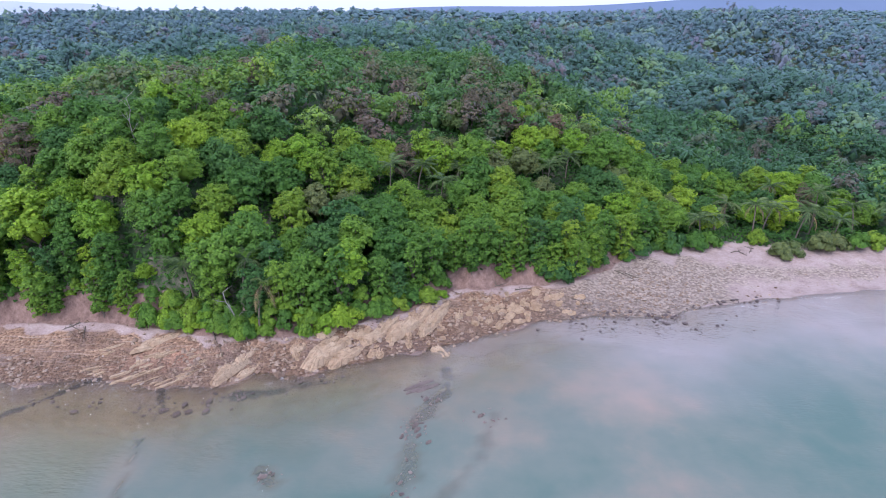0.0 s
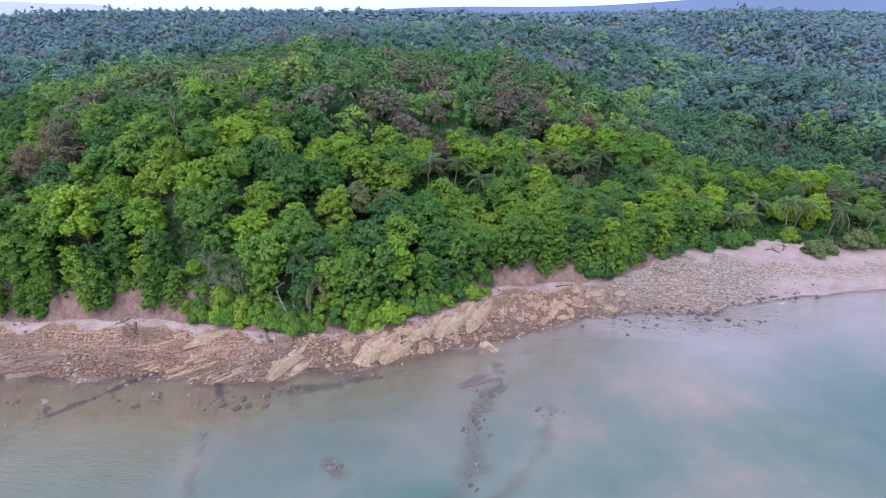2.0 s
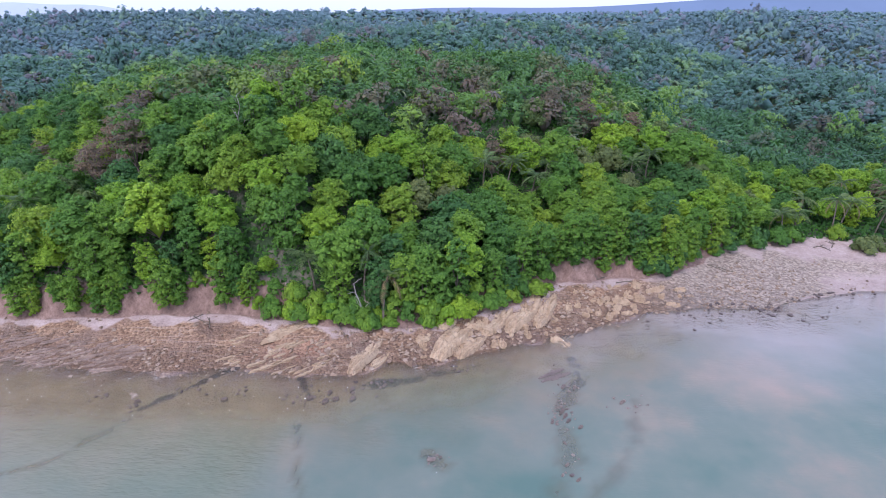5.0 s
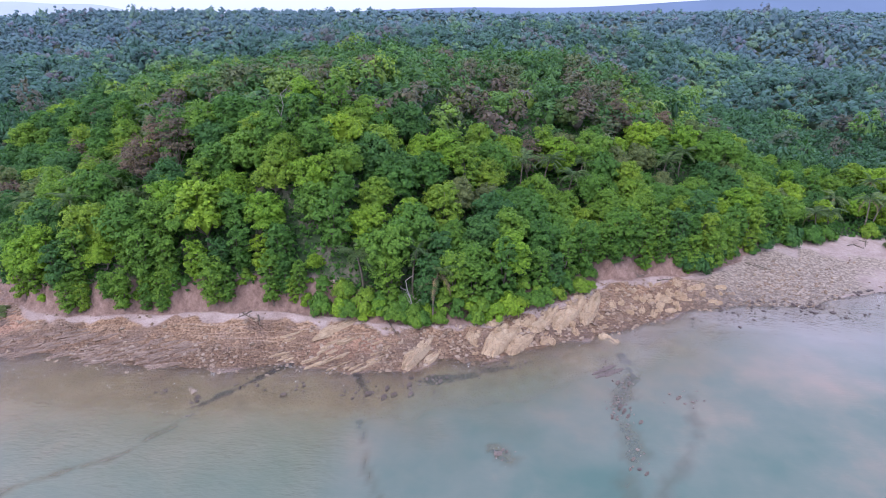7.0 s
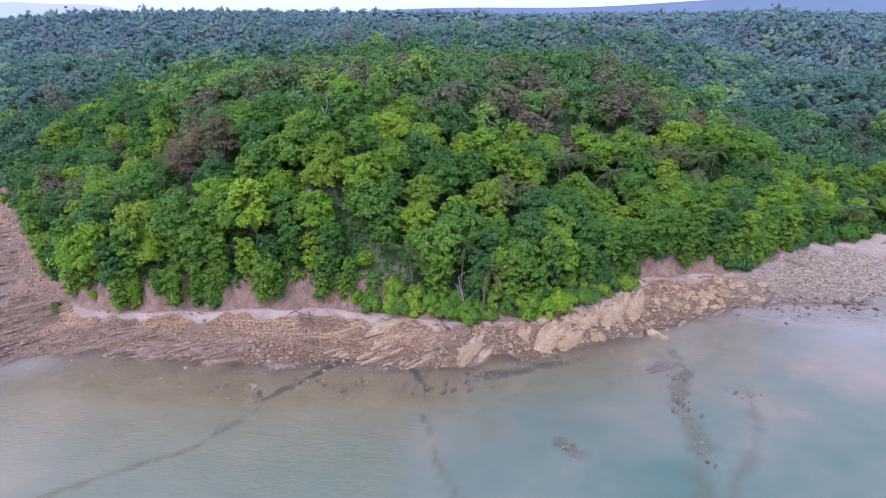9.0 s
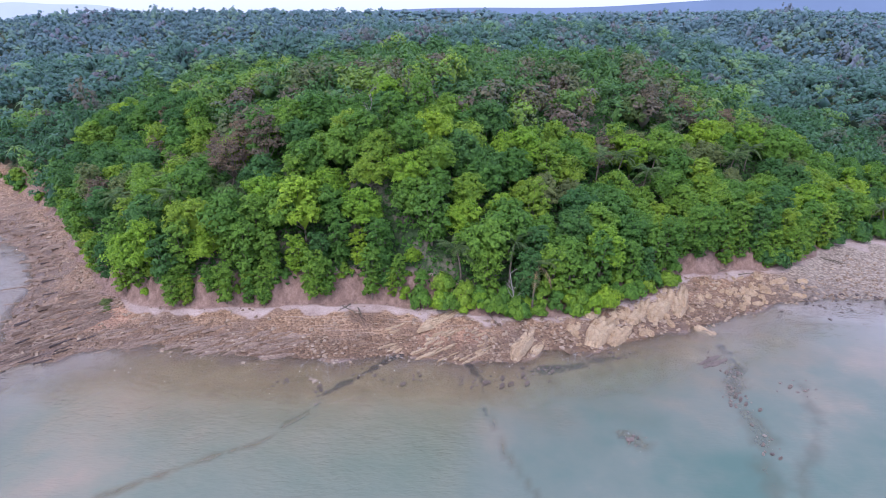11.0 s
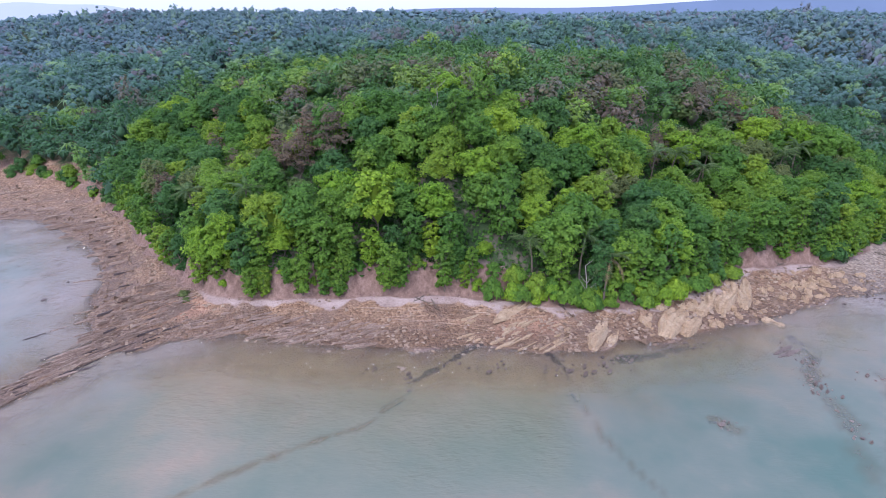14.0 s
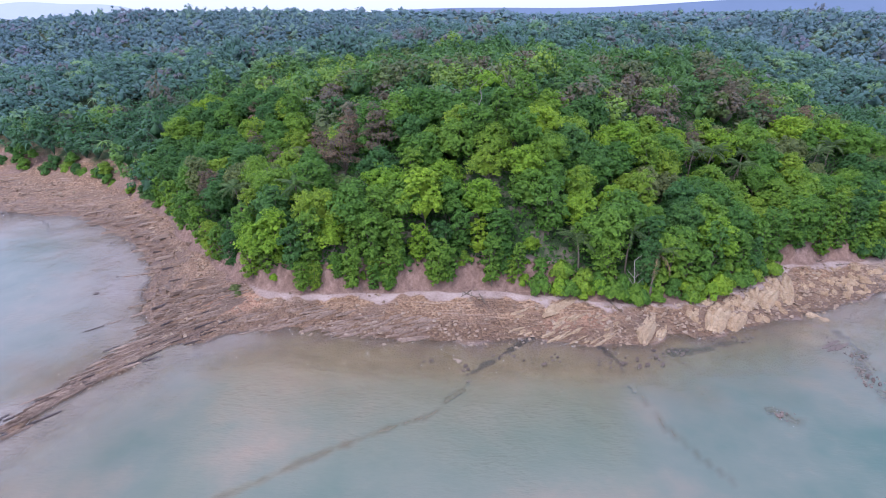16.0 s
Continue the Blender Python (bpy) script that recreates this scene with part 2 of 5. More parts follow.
def water_material():
    """Murky sea: the deeper it is, the less of the bed shows."""
    n = Nodes("sea_water")
    pos = n.place()
    big = n.noise(pos, 0.045, 4.0, 0.55)
    mid = n.noise(pos, 0.14, 4.0)
    silt = n.math('ADD', n.math('ADD', n.math('MULTIPLY', big, 0.6), n.math('MULTIPLY', mid, 0.2)), n.attr("silt"))
    col = n.ramp(silt, [(0.36, (0.090, 0.150, 0.122)), (0.50, (0.150, 0.180, 0.148)), (0.66, (0.275, 0.222, 0.172))])
    col = n.mix(n.attr("shallow"), col, (0.40, 0.295, 0.150))
    # pale body colour: silt, and in the cove the reflected sky as well
    col = n.mix(n.math('MULTIPLY', n.attr("pale"), n.math('ADD', n.math('MULTIPLY', big, 0.9), 0.2), True), col, (0.40, 0.365, 0.36))
    stretch = n.add("ShaderNodeMapping", Vector=pos)
    stretch.inputs["Scale"].default_value = (0.55, 1.5, 1.0)
    stretch.inputs["Rotation"].default_value = (0, 0, 0.35)
    ripple = n.noise(stretch.outputs[0], 1.5, 4.0)
    swell = n.noise(pos, 0.3, 2.0)
    h = n.math('ADD', n.math('MULTIPLY', ripple, 0.55), swell)
    nor = n.bump(h, 0.5, 1.1)
    calm = n.math('ADD', n.math('MULTIPLY', n.attr("shallow"), 1.3), n.math('MULTIPLY', n.math('SUBTRACT', mid, 0.42, True), 0.9), True)
    n.tree.links.new(calm, nor.node.inputs["Strength"])
    body = n.add("ShaderNodeBsdfDiffuse", Color=col, Normal=nor)
    clear = n.add("ShaderNodeBsdfTransparent")
    clear.inputs[0].default_value = (0.86, 0.88, 0.86, 1)
    a = n.add("ShaderNodeMixShader")
    n.tree.links.new(n.attr("murk"), a.inputs[0])
    n.tree.links.new(clear.outputs[0], a.inputs[1])
    n.tree.links.new(body.outputs[0], a.inputs[2])
    gloss = n.add("ShaderNodeBsdfGlossy", Roughness=0.06)
    n.tree.links.new(nor, gloss.inputs["Normal"])
    fr = n.add("ShaderNodeFresnel", IOR=1.33)
    n.tree.links.new(nor, fr.inputs["Normal"])
    b = n.add("ShaderNodeMixShader")
    n.tree.links.new(fr.outputs[0], b.inputs[0])
    n.tree.links.new(a.outputs[0], b.inputs[1])
    n.tree.links.new(gloss.outputs[0], b.inputs[2])
    return n.finish(b.outputs[0])


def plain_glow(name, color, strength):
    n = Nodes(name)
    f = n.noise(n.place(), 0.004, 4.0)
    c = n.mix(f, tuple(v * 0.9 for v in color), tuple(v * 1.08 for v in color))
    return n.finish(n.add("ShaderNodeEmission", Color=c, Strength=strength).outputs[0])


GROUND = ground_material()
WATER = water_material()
# the far ranges emit a flat pale blue, haze put in as glow
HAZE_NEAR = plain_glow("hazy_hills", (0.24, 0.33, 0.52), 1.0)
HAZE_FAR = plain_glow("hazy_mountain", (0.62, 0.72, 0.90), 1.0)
FOAM = Nodes("sea_foam")
FOAM = FOAM.finish(FOAM.add("ShaderNodeBsdfDiffuse", Color=(0.8, 0.8, 0.8)).outputs[0])

# ---- the lie of the land ----
# edge of the woods and edge of the water, from west to east
WOODS = [(-900, 380), (-420, 262), (-300, 222), (-226, 187), (-188, 172), (-163, 153), (-143, 134), (-132, 117), (-113, 95), (-98, 88), (-79, 89),
         (-64, 90), (-52, 88), (-34, 84.5), (-22, 86), (-8, 93), (2, 102), (27, 106), (39, 115), (55, 123), (68, 125), (80, 121), (98, 122), (170, 142), (300, 175), (900, 300)]
SHORE = [(-900, 340), (-420, 230), (-300, 182), (-198, 146), (-170, 141), (-156, 129), (-143, 117.5), (-134.5, 105), (-130.5, 94), (-126, 85), (-119, 75),
         (-113, 74.5), (-108, 77.5), (-97, 80), (-84, 77), (-66, 75), (-54, 76), (-43, 74), (-36, 74), (-30, 77), (-22, 77), (-13, 81), (-4, 84), (6, 88),
         (18, 94), (31, 96), (41, 95), (52, 100), (68, 103), (90, 106), (160, 124), (300, 152), (900, 270)]
# the rocky spit, and its half width at the root and at the tip
SPIT, SPIT_ROOT, SPIT_TIP = [(-113, 90), (-117.5, 79), (-122, 69), (-126, 60), (-129.5, 50.5)], 6.2, 0.5
# rounded hills: x, y, height, half widths
HILLS = [(-62, 140, 20, 60, 45), (-100, 160, 2, 40, 40), (10, 172, 19, 38, 38), (-30, 215, 12, 75, 55), (-60, 300, 22, 110, 70), (70, 345, 12.5, 90, 60),
         (150, 270, 8, 60, 60), (-175, 265, 4.5, 60, 60), (-235, 310, 9, 90, 80), (220, 480, 37, 130, 90), (-320, 560, 32, 260, 100), (0, 620, 14, 260, 120),
         (400, 660, 18, 260, 120), (-500, 1000, 31, 500, 180), (300, 1050, 32, 600, 200), (-200, 1700, 33, 900, 300), (900, 1600, 34, 700, 300)]
# knolls and hollows on them: x, y, height, half widths
KNOLLS = [(-133, 172, 4.6, 24, 14), (-108, 163, 1.9, 18, 14), (-102, 130, -7.7, 18, 15), (-136, 152, -8.7, 14, 10), (-70, 138, -4.6, 24, 13), (-22, 142, 6.0, 14, 12),
          (-4, 148, 4.3, 12, 10), (4, 158, 3.9, 12, 10), (2, 114, -6.5, 8, 6), (18, 117, -3.4, 10, 7), (26, 131, -2.7, 12, 8), (-38, 112, -2.8, 10, 10), (106, 190, -5.0, 22, 22),
          (106, 238, -1.7, 20, 12), (60, 145, 1.7, 18, 12), (-195, 212, -6.0, 18, 12)]
KNOLLS += [(-26, 122, 4.2, 11, 12), (-17, 96, 4.6, 9, 6), (-58, 106, 5.7, 12, 8), (60, 369, 14.0, 80, 45), (-30, 335, 4.3, 70, 35), (-190, 462, 9.0, 90, 50), (-275, 440, 7.3, 70, 45),
           (-360, 490, 3.9, 90, 60), (200, 402, 9.7, 75, 45), (140, 262, 5.0, 28, 20), (34, 143, 4.1, 10, 10)]
# how steeply the woods climb from the bank, from west to east
STEEP_X, STEEP = (-120, -90, -70, -45, -28, -12, 5, 20, 60), (0.73, 0.78, 0.91, 1.2, 0.36, 0.33, 0.38, 0.35, 0.4)


def off_line(px, py, line):
    """Distance to a broken line, and how far along it that is, from 0 to 1."""
    best, where = np.full(np.shape(px), 1e9), np.zeros(np.shape(px))
    for i, ((ax, ay), (bx, by)) in enumerate(zip(line, line[1:])):
        dx, dy = bx - ax, by - ay
        k = np.clip(((px - ax) * dx + (py - ay) * dy) / (dx * dx + dy * dy), 0, 1)
        d = np.hypot(px - ax - k * dx, py - ay - k * dy)
        where = np.where(d < best, (i + k) / (len(line) - 1), where)
        best = np.minimum(best, d)
    return best, where


def to_line(px, py, line):
    """Distance to a broken line, below 0 on its seaward side."""
    best, _ = off_line(px, py, line)
    xs, ys = zip(*line)
    return np.where(py > np.interp(px, xs, ys), best, -best)


def step(a, b, v):
    k = np.clip((v - a) / (b - a), 0, 1)
    return k * k * (3 - 2 * k)


def waves(x, y, scale, seed=0.0):
    """Cheap smooth unevenness between -1 and 1."""
    x, y = x / scale + seed, y / scale - seed
    return (np.sin(x * 1.3 + 1.7 * np.sin(y * 0.9 + seed)) + np.sin(y * 1.7 + 1.3 * np.sin(x * 1.1)) + np.sin((x + y) * 0.9 + 2 * seed) * 0.7) / 2.7


# dark reefs under the water: line, half width, depth of the top at both ends
REEFS = [([(-43, 73.5), (-41.5, 66), (-40, 58), (-38.5, 50), (-35, 42)], 0.7, 0.15, 0.7),
         ([(-54, 76), (-60, 71), (-65.5, 65.8), (-67, 60.5), (-72, 55), (-81, 50.3), (-88, 45.5), (-96, 40)], 0.65, -0.05, 0.5),
         ([(1, 78), (-0.3, 71.8), (-4, 65), (-5, 58), (-6.5, 52), (-9, 45)], 1.9, -0.1, 0.8),
         ([(6.5, 67), (5, 58.7), (-1.8, 50.6), (-6, 44)], 1.3, 0.6, 0.8),
         ([(-23.4, 56.5), (-21.8, 54)], 1.5, 0.05, 0.35),
         ([(-33, 71.5), (-24, 73.5), (-12, 78)], 1.4, 0.1, 0.25),
         ([(-129.5, 51), (-136, 42), (-146, 32)], 1.6, 0.0, 0.5)]


def reef_at(x, y):
    """Height and strength of the reefs."""
    top, strong = np.full(np.shape(x), -99.0), np.zeros(np.shape(x))
    jag = 0.55 * waves(x, y, 0.55, 4.0) + 0.5 * waves(x, y, 1.7, 7.0)
    gaps = 0.8 * np.maximum(waves(x, y, 2.6, 9.0) - 0.02, 0) + 0.8 * np.maximum(waves(x, y, 1.1, 3.0) - 0.2, 0)
    for line, wide, a, b in REEFS:
        d, k = off_line(x + 0.8 * waves(x, y, 3.0, 1.0), y, line)
        d = np.maximum(d + wide * (0.7 * jag + gaps), 0)
        top = np.maximum(top, -(a + (b - a) * k) - 0.3 - 0.9 * (d / wide) ** 2 + 0.22 * jag)
        strong = np.maximum(strong, np.exp(-(d / wide) ** 2) * (1 - 0.55 * k))
    return top, strong


def land(x, y):
    """Height of the ground; also the distances inland from the woods' edge and from the water."""
    x, y = np.asarray(x, float), np.asarray(y, float)
    dv = to_line(x, y, WOODS) + 1.0 * waves(x, y, 2.5, 3.0)
    dw = to_line(x, y, SHORE)
    d, k = off_line(x, y, SPIT)
    dw = np.maximum(dw, np.minimum(SPIT_ROOT + (SPIT_TIP - SPIT_ROOT) * k ** 0.55 - d, 5)) + 0.6 * waves(x, y, 1.9, 1.0)
    u = np.clip(dw / np.maximum(dw - dv, 0.1), 0, 1)
    flat = step(40, 60, x)
    foot = 2.6 - 0.9 * flat
    beach = foot * u ** 1.25 + 0.10 * waves(x, y, 1.1, 5.0) * step(0, 3, dw) * (1 - flat)
    gentle = step(-112, -96, x) * step(-30, -46, x)
    bed = np.maximum((0.085 - 0.05 * gentle * step(14, 8, -dw)) * dw, -9.0) + (0.10 - 0.05 * gentle) * waves(x, y, 2.3, 2.0)
    bed = np.maximum(np.minimum(bed, 0.02), np.minimum(reef_at(x, y)[0], 0.12))
    z = np.where(dw > 0, beach, bed)
    # bank of bare earth behind the beach, then the wooded slope
    bank = (4.6 - 2.4 * step(-52, -40, x) + 1.6 * step(0, 6, x) * (1 - step(26, 34, x))) * (1 - flat) + 0.3
    top = 5.0 - 2.0 * flat + 0 * x
    for hx, hy, hh, sx, sy in HILLS:
        top = top + hh * np.exp(-((x - hx) / sx) ** 2 - ((y - hy) / sy) ** 2)
    rise = np.interp(x, STEEP_X, STEEP) * np.maximum(dv - 1.5, 0)
    soft = 6.0
    rise = top - soft * np.log1p(np.exp(np.clip((top - rise) / soft, -30, 30)))
    rise = np.maximum(rise, 0) + 0.8 * waves(x, y, 9.0, 1.0) * step(4, 15, dv)
    for hx, hy, hh, sx, sy in KNOLLS:
        rise = rise + hh * step(1.5, 9.0, dv) * np.exp(-((x - hx) / sx) ** 2 - ((y - hy) / sy) ** 2)
    gully = 0.55 * np.abs(np.sin(x * 1.05 + 1.4 * np.sin(x * 0.37))) + 0.25 * np.abs(np.sin(x * 2.9 + y))
    inland = foot + bank * step(-0.2, 2.6, dv - gully * (1 - flat)) + rise * step(1.5, 7.0, dv)
    return np.where(dv > -0.2, np.maximum(inland, foot), z), dv, dw


def grid_mesh(name, xs, ys, z, fields):
    """A sheet over a grid of xs and ys, with named values at its points."""
    nx, ny = len(xs), len(ys)
    X, Y = np.meshgrid(xs, ys)
    co = np.stack([X, Y, z], -1).reshape(-1, 3)
    i = (np.arange(ny - 1)[:, None] * nx + np.arange(nx - 1)[None]).ravel()
    return quick_mesh(name, co, np.stack([i, i + 1, i + nx + 1, i + nx], 1), fields)


def quick_mesh(name, co, faces, fields=(), smooth=True, normals=None):
    me = bpy.data.meshes.new(name)
    n, k = faces.shape
    me.vertices.add(len(co))
    me.vertices.foreach_set("co", np.asarray(co, np.float32).ravel())
    me.loops.add(n * k)
    me.loops.foreach_set("vertex_index", faces.astype(np.int32).ravel())
    me.polygons.add(n)
    me.polygons.foreach_set("loop_start", np.arange(0, n * k, k, dtype=np.int32))
    me.polygons.foreach_set("use_smooth", np.full(n, smooth))
    me.update(calc_edges=True)
    if normals is not None:
        me.polygons.foreach_set("use_smooth", np.full(n, True))
        me.normals_split_custom_set_from_vertices(np.asarray(normals, np.float32))
    for key, val in dict(fields).items():
        at = me.attributes.new(key, 'FLOAT', 'POINT')
        at.data.foreach_set("value", np.asarray(val, np.float32).ravel())
    return me


def spread(lo, hi, fine, far_lo, far_hi, grow=1.13):
    """Coordinates that are dense between lo and hi and widen beyond."""
    mid = list(np.arange(lo, hi, fine))
    left, s, v = [], fine, lo
    while v > far_lo:
        s *= grow
        v -= s
        left.append(v)
    right, s, v = [], fine, mid[-1]
    while v < far_hi:
        s *= grow
        v += s
        right.append(v)
    return np.array(left[::-1] + mid + right)


def build_ground():
    xs, ys = spread(-140, 100, 0.72, -4200, 4200, 1.2), spread(48, 127, 0.62, -900, 4300, 1.12)
    X, Y = np.meshgrid(xs, ys)
    z, dv, dw = land(X, Y)
    spit = step(-104, -113, X) * step(-3, 2, dw)
    stony = step(0.94, 0.72, np.clip(dw / np.maximum(dw - dv, 0.1), 0, 1) + 0.13 * waves(X, Y * 0.5, 2.1, 6.0) + 0.07 * waves(X, Y * 0.4, 0.7, 2.0)) * step(-1.5, 1, dw) * (1 - 0.75 * step(48, 62, X)) + spit
    up = np.clip(dw / np.maximum(dw - dv, 0.1), 0, 1)
    stony = np.clip(stony + 0.6 * np.exp(-((X - 36) / 17) ** 2) * (dw > 0) * (dv < 0) + 0.42 * step(40, 55, X) * np.exp(-((up - 0.48) / 0.2) ** 2), 0, 1)
    stony = np.where(dw < 0, np.clip(stony, 0.5 * step(20, 8, X) * step(-124, -116, X), 1), stony)
    earth = step(-1.2, 0.2, dv) * step(5.0, 2.6, dv) * (1 - step(36, 46, X)) + 0.45 * np.exp(-((X + 113) / 7) ** 2 - ((Y - 86) / 6) ** 2)
    ochre = 1.2 * np.exp(-((X + 110.5) / 6.0) ** 2 - ((Y - 87) / 4.0) ** 2) + 0.75 * np.exp(-((X + 46) / 9) ** 2 - ((Y - 80) / 3.5) ** 2) * (dv < 0)
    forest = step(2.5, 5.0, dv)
    bed = step(-0.5, -6.0, dw + 2.0 * waves(X, Y, 2.0, 8.0))
    wet = step(9.0, 3.0, dw + 1.5 * waves(X, Y, 1.6, 2.0)) * step(46, 20, X) * step(-2.5, 0.0, dw) + 0.4 * step(7, 0.5, dw) * step(20, 46, X)
    for tx, ty, ts in ((-63.4, 85.4, 1.0), (-61.9, 85.8, 1.2), (-60.0, 85.6, 1.1), (-58.2, 85.2, 0.8), (-56.8, 84.8, 0.9)):
        wet = wet + 1.3 * np.exp(-((X - tx + 0.25 * (Y - ty)) / (0.55 * ts)) ** 2 - ((Y - ty) / (1.5 * ts)) ** 2)
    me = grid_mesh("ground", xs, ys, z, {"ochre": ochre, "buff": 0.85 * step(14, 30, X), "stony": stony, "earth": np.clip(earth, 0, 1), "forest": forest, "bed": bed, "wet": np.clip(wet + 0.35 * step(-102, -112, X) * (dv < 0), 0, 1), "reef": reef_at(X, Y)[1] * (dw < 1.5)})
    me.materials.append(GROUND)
    tagged(new("ground", me), "sandy beach, bare earth bank and wooded hills above the sea", "ground", kind="structure")


def build_water():
    xs, ys = spread(-138, 60, 0.8, -4200, 4200, 1.25), spread(40, 104, 0.8, -2500, 700, 1.25)
    X, Y = np.meshgrid(xs, ys)
    z, dv, dw = land(X, Y)
    depth = np.maximum(-z, 0)
    murk = np.clip(1 - np.exp(-depth * 1.05) * 0.95, 0.05, 0.96)
    # the cove's pale tone also paints in the sky's reflection; elsewhere it is silt
    pale = 0.35 * step(-122, -134, X) * step(28, 70, Y) + step(8, 45, X) * step(-34, -6, dw)
    pale = np.clip(pale + 0.85 * step(-18, -1, dw) * (step(-88, -106, X) + step(-14, 6, X)) * step(-0.2, 0.5, waves(X, Y, 7.0, 3.0) + 0.5), 0, 1)
    murk = np.maximum(murk, 0.72 * pale * step(0, 0.12, depth))
    silt = 0.10 + 0 * X
    for sx, sy, amount, wx, wy in ((22, 71, 0.09, 13, 8), (12, 77, 0.06, 9, 5), (-41, 56, 0.13, 3.2, 15), (-98, 58, 0.04, 14, 10), (-90, 68, 0.05, 14, 6), (-7, 70, 0.10, 6, 9), (-49, 57, -0.10, 7, 9),
                                   (-26, 58, -0.12, 10, 9), (-58, 48, -0.12, 12, 7), (-68, 62, -0.08, 8, 5), (-20, 72, -0.10, 8, 4), (48, 66, -0.10, 18, 12), (-12, 46, -0.08, 12, 8), (-125, 80, 0.08, 10, 30)):
        silt = silt + amount * np.exp(-((X - sx) / wx) ** 2 - ((Y - sy) / wy) ** 2)
    me = grid_mesh("water", xs, ys, X * 0, {"murk": murk, "shallow": np.exp(-depth * (0.8 + 1.2 * step(-48, -36, X) + 1.0 * step(-100, -112, X))) * 0.95 * (1 - 0.75 * reef_at(X, Y)[1]), "pale": pale, "silt": silt})
    me.materials.append(WATER)
    tagged(new("water", me), "calm murky teal sea with pale silt, reflected sky painted into the cove", "sea", kind="structure")


build_ground()
build_water()


def far_range(name, label, y, x0, x1, height, mat, seed, kind="structure"):
    """A distant range as a long ridge with two slopes."""
    xs = np.linspace(x0, x1, 160)
    k = (xs - x0) / (x1 - x0)
    crest = height * np.sin(np.pi * np.clip(k, 0, 1)) ** 0.6 * (0.82 + 0.12 * np.sin(k * 9 + seed) + 0.06 * np.sin(k * 23 + 2 * seed))
    rows = [np.stack([xs, xs * 0 + y - 250, xs * 0 - 5], 1), np.stack([xs, xs * 0 + y, crest], 1), np.stack([xs, xs * 0 + y + 250, xs * 0 - 5], 1)]
    co = np.concatenate(rows)
    i = np.concatenate([np.arange(159), np.arange(159) + 160])
    me = quick_mesh(name, co, np.stack([i, i + 1, i + 161, i + 160], 1))
    me.materials.append(mat)
    tagged(new(name, me), label, "hills", kind=kind)


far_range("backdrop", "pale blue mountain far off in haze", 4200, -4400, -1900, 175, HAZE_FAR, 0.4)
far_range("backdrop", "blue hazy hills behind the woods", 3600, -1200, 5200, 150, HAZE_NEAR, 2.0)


# ---- building blocks for plants ----
rng = np.random.default_rng(7)


def unit(v):
    return v / np.maximum(np.linalg.norm(v, axis=-1, keepdims=True), 1e-9)


def sprays(c, nor, size, r, slim=0.75, jitter=0.5, crisp=0.35):
    """Small three-cornered leaf sprays at c, facing about nor: points, triangles, normals."""
    n, soft = len(c), unit(nor)
    nor = unit(nor + r.normal(0, jitter, (n, 3)))
    t = unit(np.cross(nor, r.normal(0, 1, (n, 3))))
    b = np.cross(nor, t)
    s = (size * r.uniform(0.6, 1.35, n))[:, None]
    co = np.stack([c - t * s * 0.55, c + t * s * 0.35 + b * s * slim * 0.6, c + t * s * 0.45 - b * s * slim * 0.55], 1).reshape(-1, 3)
    return co, np.arange(n * 3).reshape(-1, 3)[:, ::-1], np.repeat(unit(soft * (1 - crisp) + nor * crisp), 3, 0)


def leaves(c, nor, size, r, slim=0.62, jitter=0.55):
    """Small folded leaves at c, facing about nor: points and triangles."""
    n = len(c)
    nor = unit(nor + r.normal(0, jitter, (n, 3)))
    t = unit(np.cross(nor, r.normal(0, 1, (n, 3))))
    b = np.cross(nor, t)
    s = (size * r.uniform(0.65, 1.3, n))[:, None]
    fold = nor * s * 0.22
    co = np.stack([c - t * s * 0.5, c + b * s * slim * 0.5 - fold, c + t * s * 0.5 - fold * 0.6, c - b * s * slim * 0.5 - fold], 1).reshape(-1, 3)
    i = np.arange(n)[:, None] * 4
    tri = np.concatenate([i + [0, 1, 2], i + [0, 2, 3]], 1).reshape(-1, 3)
    return co, tri


def lobes_dome(r, R, H, n):
    """Clumps of a rounded crown: centres and radii; its foot at z 0."""
    k = np.arange(n)
    u = np.sqrt((k + 0.5) / n)
    a = k * 2.4 + r.uniform(0, 6)
    rad = R * u * r.uniform(0.62, 0.9, n)
    c = np.stack([rad * np.cos(a), rad * np.sin(a), H * (0.20 + 0.62 * (1 - u ** 2.2)) + r.normal(0, H * 0.06, n)], 1)
    return c, R * r.uniform(0.26, 0.48, n)


def lobes_round(r, R, H, n):
    """Clumps over a full, rounded crown that reaches low down."""
    k = np.arange(n) + 0.5
    up = 1 - 1.65 * k / n
    a, wob = k * 2.4 + r.uniform(0, 6) + r.normal(0, 0.3, n), r.uniform(0.6, 1.2, n)
    lean = 1 + 0.22 * np.cos(2 * a + r.uniform(0, 6)) + 0.12 * np.cos(a + r.uniform(0, 6))
    out = R * 0.70 * np.sqrt(np.maximum(1 - up ** 2, 0.08)) * wob * lean
    c = np.stack([out * np.cos(a), out * np.sin(a), H * (0.52 + 0.36 * up * r.uniform(0.7, 1.1, n))], 1)
    return c, R * r.uniform(0.17, 0.34, n)


def lobes_tall(r, R, H, n):
    """Clumps of a tall crown that hangs down to the ground."""
    z = np.linspace(0.06, 0.92, n) * H
    a = np.arange(n) * 2.4 + r.uniform(0, 6)
    rad = R * (0.35 + 0.35 * np.sin(np.pi * z / H)) * r.uniform(0.6, 1.2, n)
    return np.stack([rad * np.cos(a), rad * np.sin(a), z], 1), R * r.uniform(0.24, 0.46, n)


